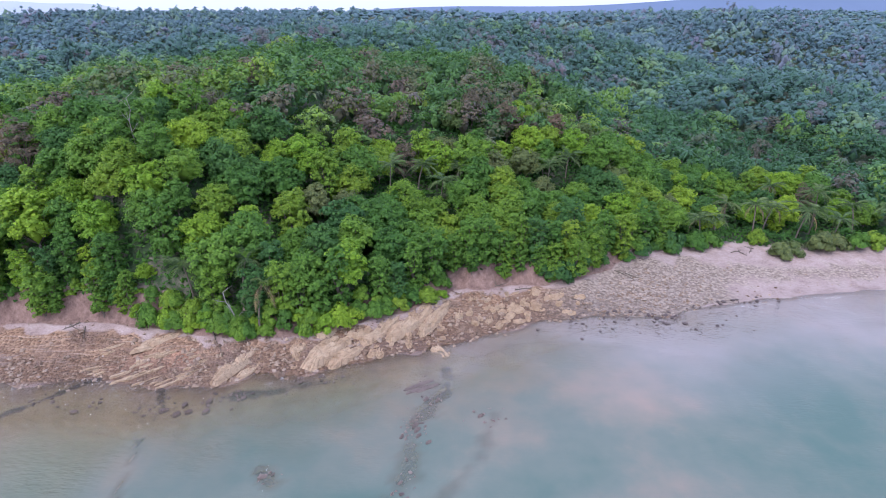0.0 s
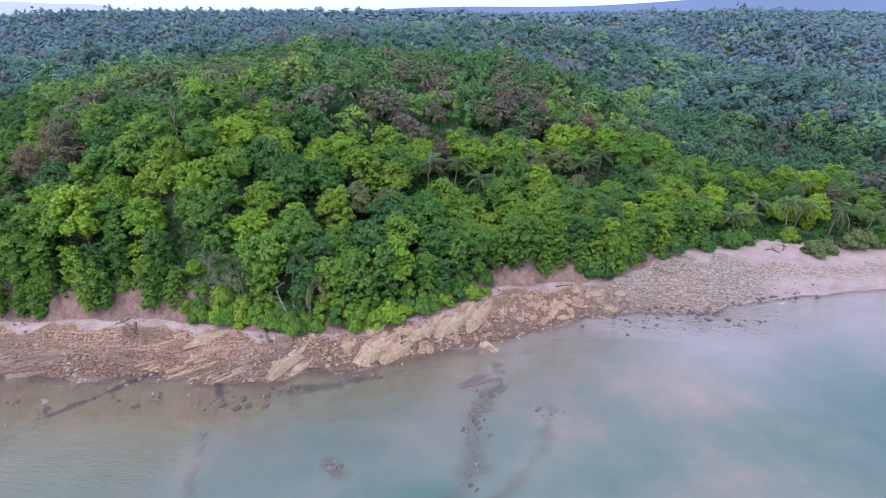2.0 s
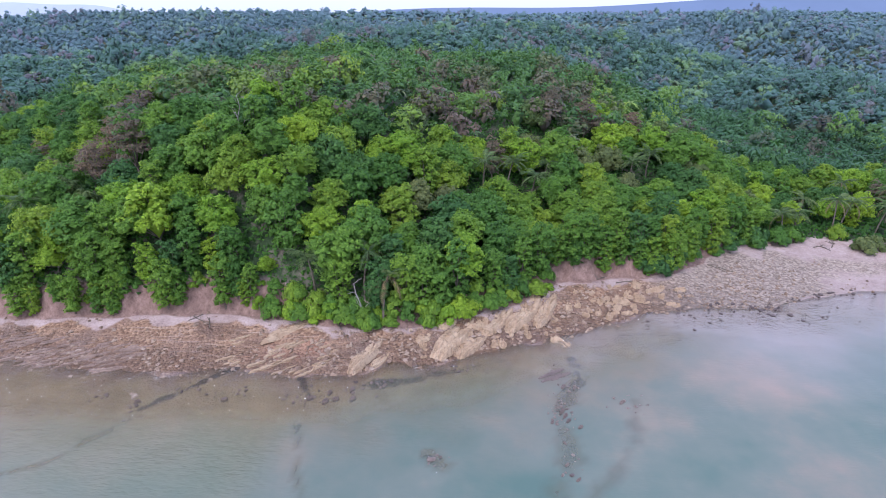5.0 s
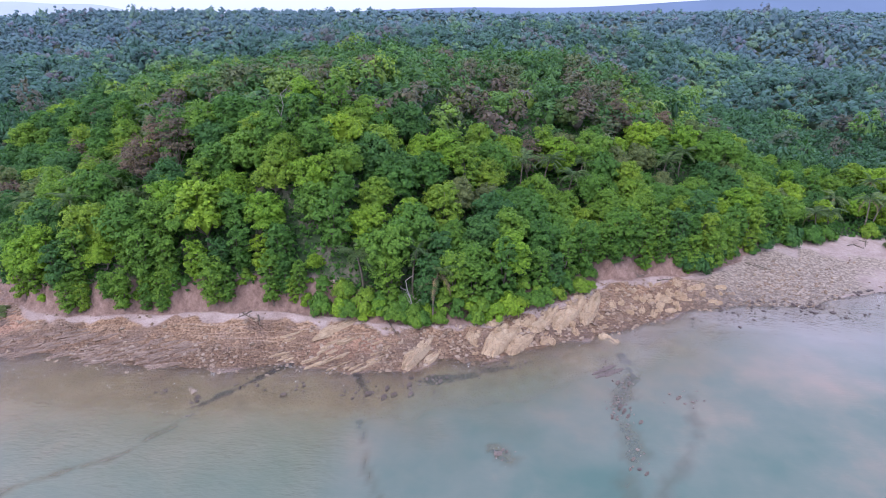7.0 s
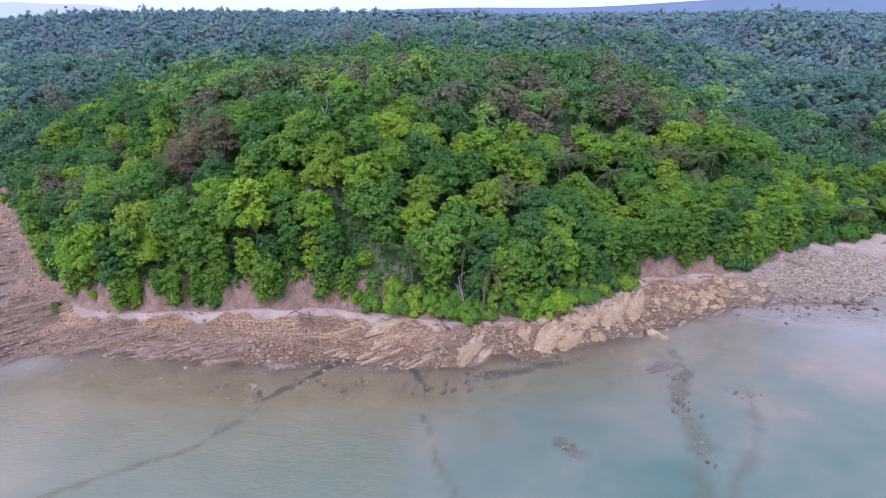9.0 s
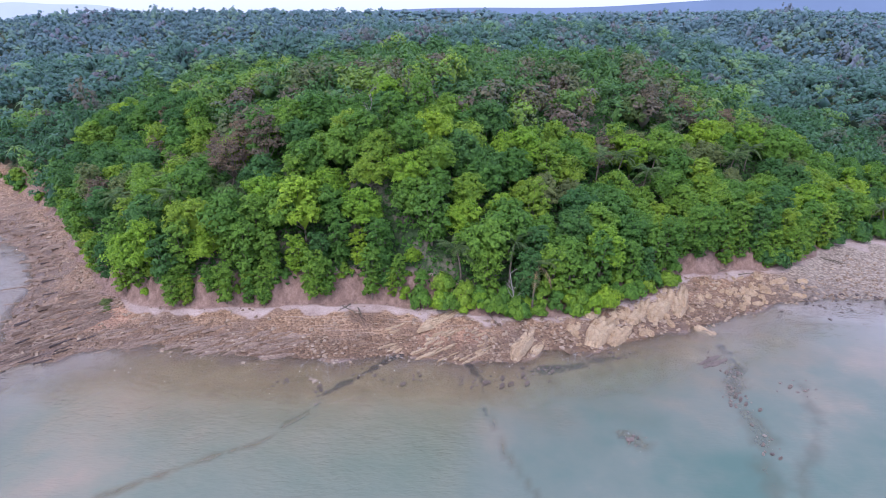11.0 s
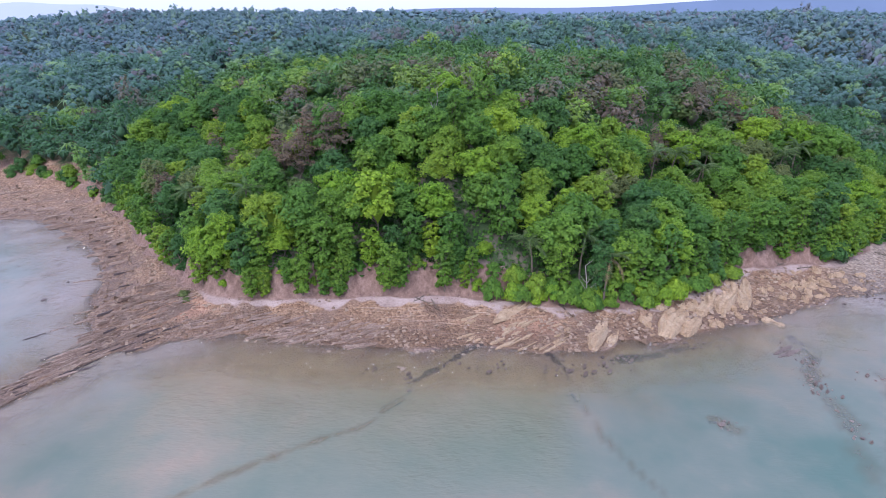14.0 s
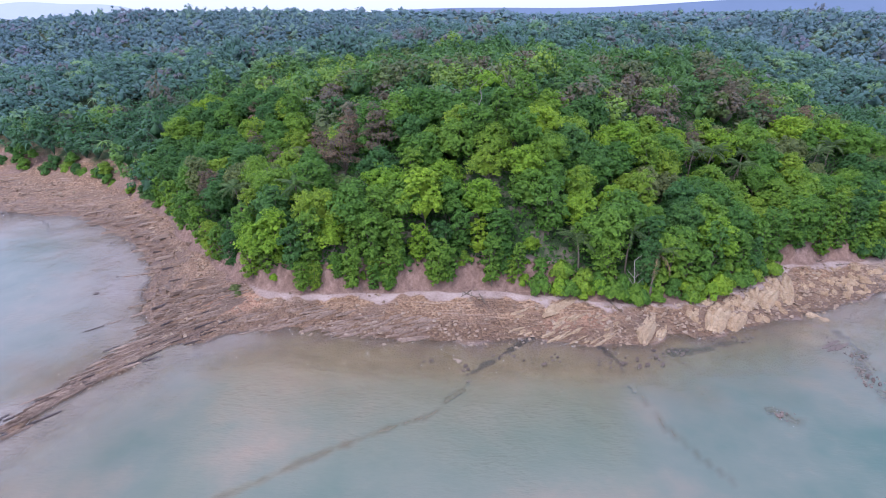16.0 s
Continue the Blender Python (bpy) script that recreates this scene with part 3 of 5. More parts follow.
def heart_shape():
    """An eight-sided lump."""
    co = np.array([(1, 0, 0), (0, 1, 0), (-1, 0, 0), (0, -1, 0), (0, 0, 1), (0, 0, -1)], float)
    return co, np.array([(0, 1, 4), (1, 2, 4), (2, 3, 4), (3, 0, 4), (1, 0, 5), (2, 1, 5), (3, 2, 5), (0, 3, 5)])


HEART_CO, HEART_FACES = heart_shape()



def foliage(r, c, rad, count, size, flat=0.66, jitter=0.5, crisp=0.4, core=0.52, sub=0, belly=None, shell=(0.62, 1.16), lift=0.45):
    """Leaf sprays over the skins of the clumps, which may carry smaller clumps."""
    big_c, big_rad = c, rad
    if sub:
        k = np.arange(sub)[None] + r.uniform(0, 0.6, (len(c), sub))
        up = 1 - 1.25 * k / sub
        a = k * 2.4 + r.uniform(0, 6.28, (len(c), 1))
        d = np.stack([np.sqrt(1 - up ** 2) * np.cos(a), np.sqrt(1 - up ** 2) * np.sin(a), up], -1)
        reach = r.uniform(0.62, 0.98, (len(c), sub, 1))
        c = (c[:, None] + d * reach * rad[:, None, None] * (1, 1, flat)).reshape(-1, 3)
        rad = (rad[:, None] * r.uniform(0.26, 0.50, (len(rad), sub))).ravel()
    w = rad ** 2 / np.sum(rad ** 2)
    j = r.choice(len(c), int(count * 2.1), p=w)
    d = unit(r.normal(0, 1, (len(j), 3)))
    d = d[(keep := d[:, 2] > -0.55)]
    j = j[keep]
    reach = r.uniform(*shell, len(j)) * (1 + 0.16 * np.sin(d[:, 0] * 5 + j) * np.cos(d[:, 1] * 6 + 2 * j))
    p = c[j] + d * (rad[j] * reach)[:, None] * (1, 1, flat)
    inside = np.zeros(len(p), bool)
    for q, (cc, rr) in enumerate(zip(big_c, big_rad)):
        inside |= (np.linalg.norm((p - cc) / (1, 1, flat), axis=1) < 0.6 * rr) & ((j != q) | (sub > 0))
    p, d = p[~inside][:count], d[~inside][:count]
    heart = c.mean(0) * (1, 1, 0.6)
    skin = sprays(p, d + 0.8 * unit(p - heart) + (0, 0, lift), size, r, jitter=jitter, crisp=crisp)
    # a dense heart of twigs and leaves in each clump
    co, tri, nor = [skin[0]], [skin[1]], [skin[2]]
    n = len(skin[0])
    lumps = [(cc, np.full(3, rr * core) * (1, 1, flat)) for cc, rr in zip(big_c, big_rad)] + ([belly] if belly else [])
    for cc, rr in lumps:
        k = HEART_CO * np.clip(1 + r.normal(0, 0.28, (6, 1)), 0.6, 1.3)
        co.append(cc + k * rr)
        tri.append(HEART_FACES + n)
        nor.append(unit(HEART_CO + 0.8 * unit(cc + k * rr - heart) + (0, 0, lift - 0.2) + r.normal(0, 0.6, (6, 3))))
        n += 6
    return np.concatenate(co), np.concatenate(tri), np.concatenate(nor)


def tube(points, radii, sides=6):
    """A bent, tapered round limb: points and quads."""
    points = np.asarray(points, float)
    t = np.gradient(points, axis=0)
    t = unit(t)
    up = np.where(np.abs(t[:, 2:3]) > 0.9, np.array([[1.0, 0, 0]]), np.array([[0, 0, 1.0]]))
    a = unit(np.cross(t, up))
    b = np.cross(t, a)
    ang = np.arange(sides) * 2 * np.pi / sides
    ring = a[:, None] * np.cos(ang)[None, :, None] + b[:, None] * np.sin(ang)[None, :, None]
    co = (points[:, None] + ring * np.asarray(radii)[:, None, None]).reshape(-1, 3)
    i, k = np.meshgrid(np.arange(len(points) - 1), np.arange(sides), indexing="ij")
    q = np.stack([i * sides + k, i * sides + (k + 1) % sides, (i + 1) * sides + (k + 1) % sides, (i + 1) * sides + k], -1).reshape(-1, 4)
    return co, q


def joined(pieces):
    co, fa, n = [], [], 0
    for c, f in pieces:
        co.append(c)
        fa.append(f + n)
        n += len(c)
    return np.concatenate(co), np.concatenate(fa)


def trunk_and_limbs(r, c, height, thick):
    """A trunk from the ground, with limbs to the clumps."""
    fork = np.array([r.normal(0, 0.3), r.normal(0, 0.3), height])
    pieces = [tube([(0, 0, -1.5), (0, 0, 0.3), fork * (0.5, 0.5, 0.55), fork], [thick * 1.3, thick * 1.1, thick * 0.8, thick * 0.6])]
    for q in c[:: max(1, len(c) // 9)]:
        mid = fork * 0.45 + q * 0.55 + (0, 0, -0.3)
        pieces.append(tube([fork + (0, 0, -0.4), mid, q], [thick * 0.5, thick * 0.3, thick * 0.12], 5))
    return joined(pieces)


def part(name, mesh, parent, label=""):
    ob = new(name, mesh)
    ob.parent = parent
    return tagged(ob, label)


def stored(name, data, mat, fields=(), smooth=False):
    me = quick_mesh(name, data[0], data[1], fields, smooth, data[2] if len(data) > 2 else None)
    me.materials.append(mat)
    return me


def broadleaf_meshes(kind, seed):
    """Meshes of one tree shape: trunk, crown."""
    r = np.random.default_rng(seed)
    belly = None
    if kind == "dome":
        R, H, h = r.uniform(3.8, 5.2), r.uniform(8.8, 11.0), r.uniform(0.0, 0.8)
        c, rad = lobes_round(r, R, H, int(r.integers(38, 50)))
        count, size, belly = 4700, 0.39, ((0, 0, h + H * 0.45), np.array((R * 0.5, R * 0.5, H * 0.34)))
    elif kind == "thin":
        R, H, h = r.uniform(3.4, 4.4), r.uniform(7.0, 9.0), r.uniform(2.2, 3.8)
        c, rad = lobes_dome(r, R, H, int(r.integers(14, 19)))
        count, size = 3000, 0.30
    elif kind == "tall":
        R, H, h = r.uniform(2.3, 3.1), r.uniform(9.5, 12.0), 0.4
        c, rad = lobes_tall(r, R, H, 32)
        count, size = 4300, 0.38
    else:
        R, H, h = r.uniform(1.5, 2.1), r.uniform(2.0, 3.0), 0.0
        c, rad = lobes_dome(r, R, H, 9)
        count, size = 1300, 0.34
    c = c + (0, 0, h)
    if kind == "thin":
        crown = foliage(r, c, rad * 1.1, count, size, core=0.30, sub=7)
    else:
        crown = foliage(r, c, rad, count, size, flat=0.82, sub=0 if kind == "shrub" else 7, belly=belly)
    wood = trunk_and_limbs(r, c, max(h * 0.9, H * 0.25), 0.22 if kind != "shrub" else 0.07)
    return stored("trunk", wood, BARK, smooth=True), stored("crown", crown, LEAF_GREEN)


DOMES = [broadleaf_meshes("dome", 100 + i) for i in range(9)]
TALLS = [broadleaf_meshes("tall", 200 + i) for i in range(5)]
THINS = [broadleaf_meshes("thin", 400 + i) for i in range(4)]
SHRUBS = [broadleaf_meshes("shrub", 300 + i) for i in range(5)]


def plant(name, meshes, x, y, scale, mat, label, category, group, turn=None, sink=0.3, high=1.0):
    """A tree or shrub with a trunk and a crown on the ground at x, y."""
    z = float(land(x, y)[0])
    root = new(name)
    root.empty_display_size = 0.5
    root.matrix_world = Matrix.LocRotScale((x, y, z - sink), Euler((0, 0, rng.uniform(0, 6.28) if turn is None else turn)), (scale, scale, scale * high))
    part("trunk", meshes[0], root)
    crown = part("crown", meshes[1], root)
    crown.material_slots[0].link = 'OBJECT'
    crown.material_slots[0].material = mat
    return tagged(root, label, category, group)


LABELS = {LEAF_GREEN: "broadleaf tree with a rounded mid-green crown", LEAF_BRIGHT: "broadleaf tree with fresh yellow-green leaves",
          LEAF_DARK: "broadleaf tree with a dense dark green crown", LEAF_OLIVE: "dull olive-green tree with a thin crown",
          LEAF_BRONZE: "tree with brownish purple leaves, half bare"}

# trees that stand out from the rest: x, y, size
FRESH = [(-73.5, 97, 1.32), (-62.5, 97.5, 0.95), (-53, 92.6, 0.42), (-17.5, 93.5, 0.95), (-43.5, 97, 0.85), (-106, 94.5, 0.95), (-104, 103, 0.9), (-91.5, 93.5, 0.7), (-36, 100.5, 0.85),
         (39.5, 125, 0.9), (32, 143, 0.9), (31, 120, 0.95), (63, 129.5, 0.85), (86, 138, 0.95), (-54, 101.5, 0.9), (-50, 112, 0.9), (20, 160, 0.9), (44, 128, 0.8)]
BROWNISH = [(-84, 114.5, 1.15), (-92, 113, 0.95), (-97, 119, 0.9), (-124, 159, 0.9), (-9, 131, 0.95), (16, 149.5, 1.1), (7, 149, 0.9), (-110, 127, 0.9), (-101, 132, 0.9), (29, 151, 0.85), (-118, 136, 0.9), (93, 143, 0.8)]
DULL = [(-26, 112, 0.95), (-20, 114, 0.8), (43, 154, 0.9), (20, 138, 0.9), (36, 149, 0.9), (42, 137, 0.8), (54, 135, 0.8), (-117, 117, 0.9), (-97, 108, 0.85), (-90, 104, 0.8), (2, 146, 0.9), (-107, 112, 0.9), (12, 134, 0.85)]


def scatter(x0, x1, y0, y1, gap, r):
    """Points about gap apart, unevenly."""
    gx, gy = np.meshgrid(np.arange(x0, x1, gap), np.arange(y0, y1, gap * 0.87))
    gx = gx + (np.arange(gx.shape[0]) % 2)[:, None] * gap * 0.5
    gx, gy = gx + r.uniform(-0.38, 0.38, gx.shape) * gap, gy + r.uniform(-0.38, 0.38, gy.shape) * gap
    return gx.ravel(), gy.ravel()


# places of the palms, kept free of other trees
WOOD_PALMS = [(-44, 90.5), (-35, 90), (-6, 127), (-1, 124), (30, 138), (-99, 99), (-115, 111), (25, 136), (3, 129), (-12, 123)]
BEACH_PALMS = [(60, 126), (64, 128), (73, 128), (77, 131), (86, 147), (93, 137), (83, 127), (87, 129), (91, 126), (99, 131), (70, 136), (104, 127)]
TAKEN = WOOD_PALMS + BEACH_PALMS


def dry_ground(x, y):
    """From 0 to 1: where dull and brownish trees stand among the green."""
    west = np.exp(-((x + 104) / 20) ** 2 - ((y - 124) / 17) ** 2)
    east = np.exp(-((x - 4) / 24) ** 2 - ((y - 138) / 16) ** 2)
    return np.clip(west + 0.9 * east + 0.8 * step(125, 150, y) * step(-75, -55, x) * step(45, 25, x), 0, 1)


def near_woods():
    r = np.random.default_rng(21)

    def put(px, py, meshes, s, mat, high=1.0):
        TAKEN.append((px, py))
        plant("broadleaf_tree", meshes, float(px), float(py), float(s), mat, LABELS[mat], "tree", "trees of the wooded headland", high=high)

    for px, py, s in FRESH:
        put(px, py, DOMES[int(r.integers(9))], s, LEAF_BRIGHT)
    for px, py, s in BROWNISH:
        put(px, py, THINS[int(r.integers(4))], s, LEAF_BRONZE)
    for px, py, s in DULL:
        put(px, py, DOMES[int(r.integers(9))], s, LEAF_OLIVE)
    # the front row along the bank
    ex, ey = zip(*WOODS)
    px = -148.0
    while px < 50:
        py = float(np.interp(px, ex, ey)) + (r.uniform(2.8, 5.0) if -112 < px < -52 else r.uniform(1.6, 3.6))
        if min(math.hypot(px - q[0], py - q[1]) for q in TAKEN) > 2.6:
            put(px, py, TALLS[int(r.integers(5))], r.uniform(0.72, 1.02), LEAF_BRIGHT if min(abs(px - q) for q in (-106.5, -103.5, -92.5, -74, -62.5)) < 2.6 else LEAF_DARK if r.random() < 0.2 else LEAF_GREEN)
        px += r.uniform(2.9, 4.6)
    # curtains of creepers on the bare bank
    for px in np.concatenate([r.uniform(-110, -53, 13), r.uniform(1, 34, 7)]):
        py = float(np.interp(px, ex, ey)) + r.uniform(0.8, 2.2)
        put(px, py, TALLS[int(r.integers(5))], r.uniform(0.42, 0.66), LEAF_GREEN)
    for px, s in ((-71, 0.95), (-69, 0.7), (-60.5, 0.85), (-87.5, 0.75), (-97, 0.6), (-104.5, 0.8), (-108, 0.7), (22, 0.8), (26.5, 0.85), (31, 0.8)):
        put(px, float(np.interp(px, ex, ey)) + 1.0, TALLS[int(r.integers(5))], s, LEAF_GREEN)
    x, y = scatter(-152, 104, 84, 200, 2.4, r)
    _, dv, _ = land(x, y)
    pick = (dv > 4.5) & (dv < 60)
    x, y, dv = x[pick], y[pick], dv[pick]
    for i in np.argsort(dv):
        px, py, d = float(x[i]), float(y[i]), float(dv[i])
        if d > NEAR:
            break
        climb = float(land(px, py + 2.0)[0] - land(px, py - 2.0)[0]) / 4.0
        if min(math.hypot(px - q[0], (py - q[1]) * (1 + 0.5 * max(climb, 0.0))) for q in TAKEN) < 5.2:
            continue
        q = r.random()
        mat = LEAF_GREEN
        mixed = dry_ground(px, py)
        if q < 0.14 or (px < -114 and q < 0.6):
            mat = LEAF_DARK
        elif q > 0.95 - 0.1 * (px > 20):
            mat = LEAF_BRIGHT
        elif q > 0.95 - 0.30 * mixed:
            mat = LEAF_OLIVE
        elif q > 0.95 - 0.42 * mixed:
            mat = LEAF_BRONZE
        low = 0.8 if px > 55 else 1.0
        if r.random() < 0.2:
            put(px, py, TALLS[int(r.integers(5))], r.uniform(0.85, 1.15) * low, mat)
        else:
            put(px, py, THINS[int(r.integers(4))] if mat == LEAF_BRONZE else DOMES[int(r.integers(9))], r.uniform(0.78, 1.15) * low, mat)


NEAR = 36.0
near_woods()


def undergrowth():
    """Low leaves over the forest floor."""
    r = np.random.default_rng(5)
    n = 120000
    x, y = r.uniform(-165, 110, n), r.uniform(82, 205, n)
    z, dv, _ = land(x, y)
    keep = (dv > 2.0) & (dv < 55)
    x, y, z = x[keep], y[keep], z[keep]
    hump = np.maximum(waves(x, y, 2.2, 6.0), -0.3)
    p = np.stack([x, y, z + r.uniform(0.0, 1.0, len(x)) + 2.0 * (hump + 0.3)], 1)
    co, tri = leaves(p, np.tile((0, -0.4, 1.0), (len(p), 1)), 1.0, r)
    tint = np.repeat(np.clip(0.33 + 0.3 * waves(x, y, 5.0, 3.0), 0, 0.8), 4)
    me = quick_mesh("undergrowth", co, tri, {"tint": tint}, False)
    me.materials.append(LEAF_UNDER)
    tagged(new("undergrowth", me), "dense green undergrowth below the trees", "undergrowth", kind="stuff")


LEAF_UNDER = leaf_material("leaf_undergrowth", [(0.0, (0.026, 0.080, 0.018)), (0.5, (0.050, 0.140, 0.020)), (1.0, (0.10, 0.22, 0.026))], "tint")
undergrowth()


def palm_tuft(r):
    """A palm seen from afar: arching fronds on a thin stem."""
    co, tri, nor, n = [], [], [], 0
    for i in range(13):
        a, lift, reach = i * 2.4, r.uniform(0.2, 1.3), r.uniform(2.8, 3.8)
        s = np.linspace(0, 1, 4)[:, None]
        out, side = np.array([math.cos(a), math.sin(a), 0]), np.array([-math.sin(a), math.cos(a), 0])
        mid = out * reach * s + np.array([0, 0, 1.0]) * (7.0 + lift * 2 * s - 2.6 * s ** 2)
        w = 0.42 * (1.05 - s)
        co.append(np.concatenate([mid + side * w - (0, 0, 0.12), mid - side * w - (0, 0, 0.12)]))
        k = np.arange(3)
        tri.append(np.concatenate([np.stack([k, k + 5, k + 1], 1), np.stack([k, k + 4, k + 5], 1)]) + n)
        nor.append(np.tile(unit(out * 0.4 + np.array([0, 0, 1.0])), (8, 1)))
        n += 8
    return np.concatenate(co), np.concatenate(tri), np.concatenate(nor)


def tints(x, y, r, patchy):
    """A place on the woods' colour scale for each crown: dark to fresh green, then olive and brown."""
    n, p = len(x), r.random(len(x))
    ridge = np.exp(-((x + 118) / 26) ** 2 - ((y - 166) / 12) ** 2) + 0.8 * np.exp(-((x - 38) / 12) ** 2 - ((y - 158) / 22) ** 2) + 0.7 * np.exp(-((x + 60) / 22) ** 2 - ((y - 140) / 10) ** 2)
    groves = step(0.25, 0.75, waves(x, y, 17.0, 4.0) + 0.35 * waves(x, y, 6.0, 1.0))
    t = 0.06 + 0.50 * p * (0.55 + 0.45 * np.clip(waves(x, y, 24.0, 2.0) + 0.5, 0, 1))
    t = np.where(r.random(n) < np.clip(0.10 + 0.45 * groves * patchy + ridge, 0, 0.85), 0.60 + 0.22 * p, t)
    browns = step(0.45, 0.85, waves(x, y, 21.0, 9.0) + 0.4 * waves(x, y, 7.0, 5.0))
    return np.where(r.random(n) < np.clip(0.05 + 0.45 * browns + 0.35 * dry_ground(x, y) * (y < 190), 0, 0.5) * (ridge < 0.4), 0.85 + 0.15 * p, t)


def woods_stuff(name, label, zone, gap, count, size, templates, mat, seed, lobes=8, palms=0, core=0.5, sub=0, crisp=0.15, shell=(0.62, 1.16), lift=0.45):
    """A wood too far to count: many crowns in one mesh."""
    r = np.random.default_rng(seed)
    clouds = []
    for i in range(templates):
        R = r.uniform(0.42, 0.62) * gap * (1.45 if gap < 6.5 else 1.5)
        c, rad = lobes_round(r, R, min(R * 1.9, 9.0), lobes)
        clouds.append(foliage(r, c + (0, 0, 1.0), rad * 1.12, count, size, 0.8, jitter=0.45, crisp=crisp, core=core, sub=sub, shell=shell, lift=lift, belly=((0, 0, 3.4), np.array((R * 0.36, R * 0.36, 2.4)))))
    for i in range(palms):
        clouds.append(palm_tuft(r))
    x0, x1, y0, y1 = zone[:4]
    x, y = scatter(x0, x1, y0, y1, gap, r)
    z, dv, dw = land(x, y)
    keep = zone[4](x, y, dv)
    x, y, z = x[keep], y[keep], z[keep]
    co, tr, no, tint, n = [], [], [], [], 0
    which = r.integers(0, templates + palms, len(x))
    tone = tints(x, y, r, 1.0)
    for i in range(len(x)):
        c, t, soft = clouds[which[i]]
        s, a = r.uniform(0.75, 1.2), r.uniform(0, 6.28)
        ca, sa = np.cos(a) * s, np.sin(a) * s
        high = r.uniform(0.8, 1.1) * (1.45 if r.random() < 0.05 else 1.0)
        co.append(np.stack([c[:, 0] * ca - c[:, 1] * sa + x[i], c[:, 0] * sa + c[:, 1] * ca + y[i], c[:, 2] * s * high + z[i]], 1))
        ca, sa = ca / s, sa / s
        no.append(np.stack([soft[:, 0] * ca - soft[:, 1] * sa, soft[:, 0] * sa + soft[:, 1] * ca, soft[:, 2]], 1))
        tr.append(t + n)
        tint.append(np.full(len(c), tone[i]))
        n += len(c)
    me = quick_mesh(name, np.concatenate(co), np.concatenate(tr), {"tint": np.concatenate(tint)}, False, np.concatenate(no))
    me.materials.append(mat)
    tagged(new(name, me), label, "woods", kind="stuff")


def in_view(x, y, margin=25):
    return (x > -0.80 * y - 95 - margin) & (x < 0.80 * y + 20 + margin)


# distance from the camera's path, by which the hazed leaf colours are chosen
def away(x, y):
    return np.hypot(x - np.clip(x, -69, 0), y)


def on_headland(x, y):
    """Whether a place belongs to the near hill and not to the valleys behind it."""
    x = x + 9 * waves(x, y, 6.0, 2.0)
    return (x > np.interp(y, (130, 150, 185), (-128, -140, -152))) & (x < np.interp(y, (120, 130, 160, 200, 260, 300), (64, 60, 46, 34, 14, -10))) & (away(x, y) < 262)


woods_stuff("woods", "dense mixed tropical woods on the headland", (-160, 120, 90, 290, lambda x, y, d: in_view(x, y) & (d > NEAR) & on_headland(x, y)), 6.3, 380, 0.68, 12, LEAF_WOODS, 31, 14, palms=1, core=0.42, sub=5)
woods_stuff("woods", "green trees and palms along the valley mouths, a bluish sheen for haze", (-300, 250, 90, 290, lambda x, y, d: in_view(x, y) & (d > 0.8) & ((d > NEAR) | (x < -152) | (x > 104)) & ~on_headland(x, y) & (away(x, y) < 250)), 6.2, 270, 0.76, 10, LEAF_VALLEY, 34, 12, palms=2, core=0.42, sub=5)
woods_stuff("woods", "green woods and palms in the valleys, tinted blue for haze", (-420, 400, 90, 400, lambda x, y, d: in_view(x, y) & (d > 2.5) & ((d > NEAR) | (x < -152) | (x > 104)) & ~on_headland(x, y) & (away(x, y) >= 250) & (away(x, y) < 370)), 6.8, 130, 1.0, 10, LEAF_HAZED, 35, 10, palms=1, core=0.72, crisp=0.06, shell=(0.88, 1.1), lift=1.0)
woods_stuff("far_woods", "distant tropical woods, leaf colour tinted blue for haze", (-720, 640, 200, 690, lambda x, y, d: in_view(x, y) & (d > 3) & (away(x, y) >= 370)), 8.8, 42, 1.5, 10, LEAF_FAR_HAZED, 32, 5, core=0.8, crisp=0.04, shell=(0.88, 1.1), lift=1.5)
woods_stuff("farthest_woods", "far woods along the skyline", (-1400, 1300, 690, 1700, lambda x, y, d: in_view(x, y) & (d > 3) & (y > 690)), 27, 12, 5.0, 8, LEAF_FAR_HAZED, 33, 2, core=0.8, crisp=0.04, shell=(0.88, 1.1), lift=1.5)


# ---- palms, dead wood and shrubs ----
def frond_mesh(seed, mat):
    """A feather leaf that arches out along x."""
    r = np.random.default_rng(seed)
    length, droop = r.uniform(3.4, 4.2), r.uniform(0.9, 1.7)
    s = np.linspace(0, 1, 15)
    spine = np.stack([length * s, 0 * s, 1.5 * s - (droop + 1.2) * s ** 2.2], 1)
    pieces = []
    w = 0.07 * (1 - 0.8 * s)
    co = np.concatenate([spine + np.stack([0 * s, w, 0 * s], 1), spine - np.stack([0 * s, w, 0 * s], 1)])
    i = np.arange(14)
    pieces.append((co, np.concatenate([np.stack([i, i + 1, i + 16], 1), np.stack([i, i + 16, i + 15], 1)])))
    for side in (1, -1):
        for k in range(1, 15):
            reach = 0.95 * math.sin(math.pi * (0.12 + 0.80 * s[k])) + 0.12
            root, tip = spine[k], spine[k] + (reach * 0.55, side * reach * 0.85, -reach * r.uniform(0.25, 0.6))
            ahead = spine[k] + (0.19, 0, -0.01)
            mid = (root + tip) / 2 + (0.10, 0, 0.10)
            pieces.append((np.array([root, ahead, mid, tip]), np.array([[0, 1, 2], [0, 2, 3]])))
    return stored("frond", joined(pieces), mat)


FRONDS = [frond_mesh(i, FROND) for i in range(3)]
FRONDS_DRY = [frond_mesh(i + 5, FROND_DRY) for i in range(2)]


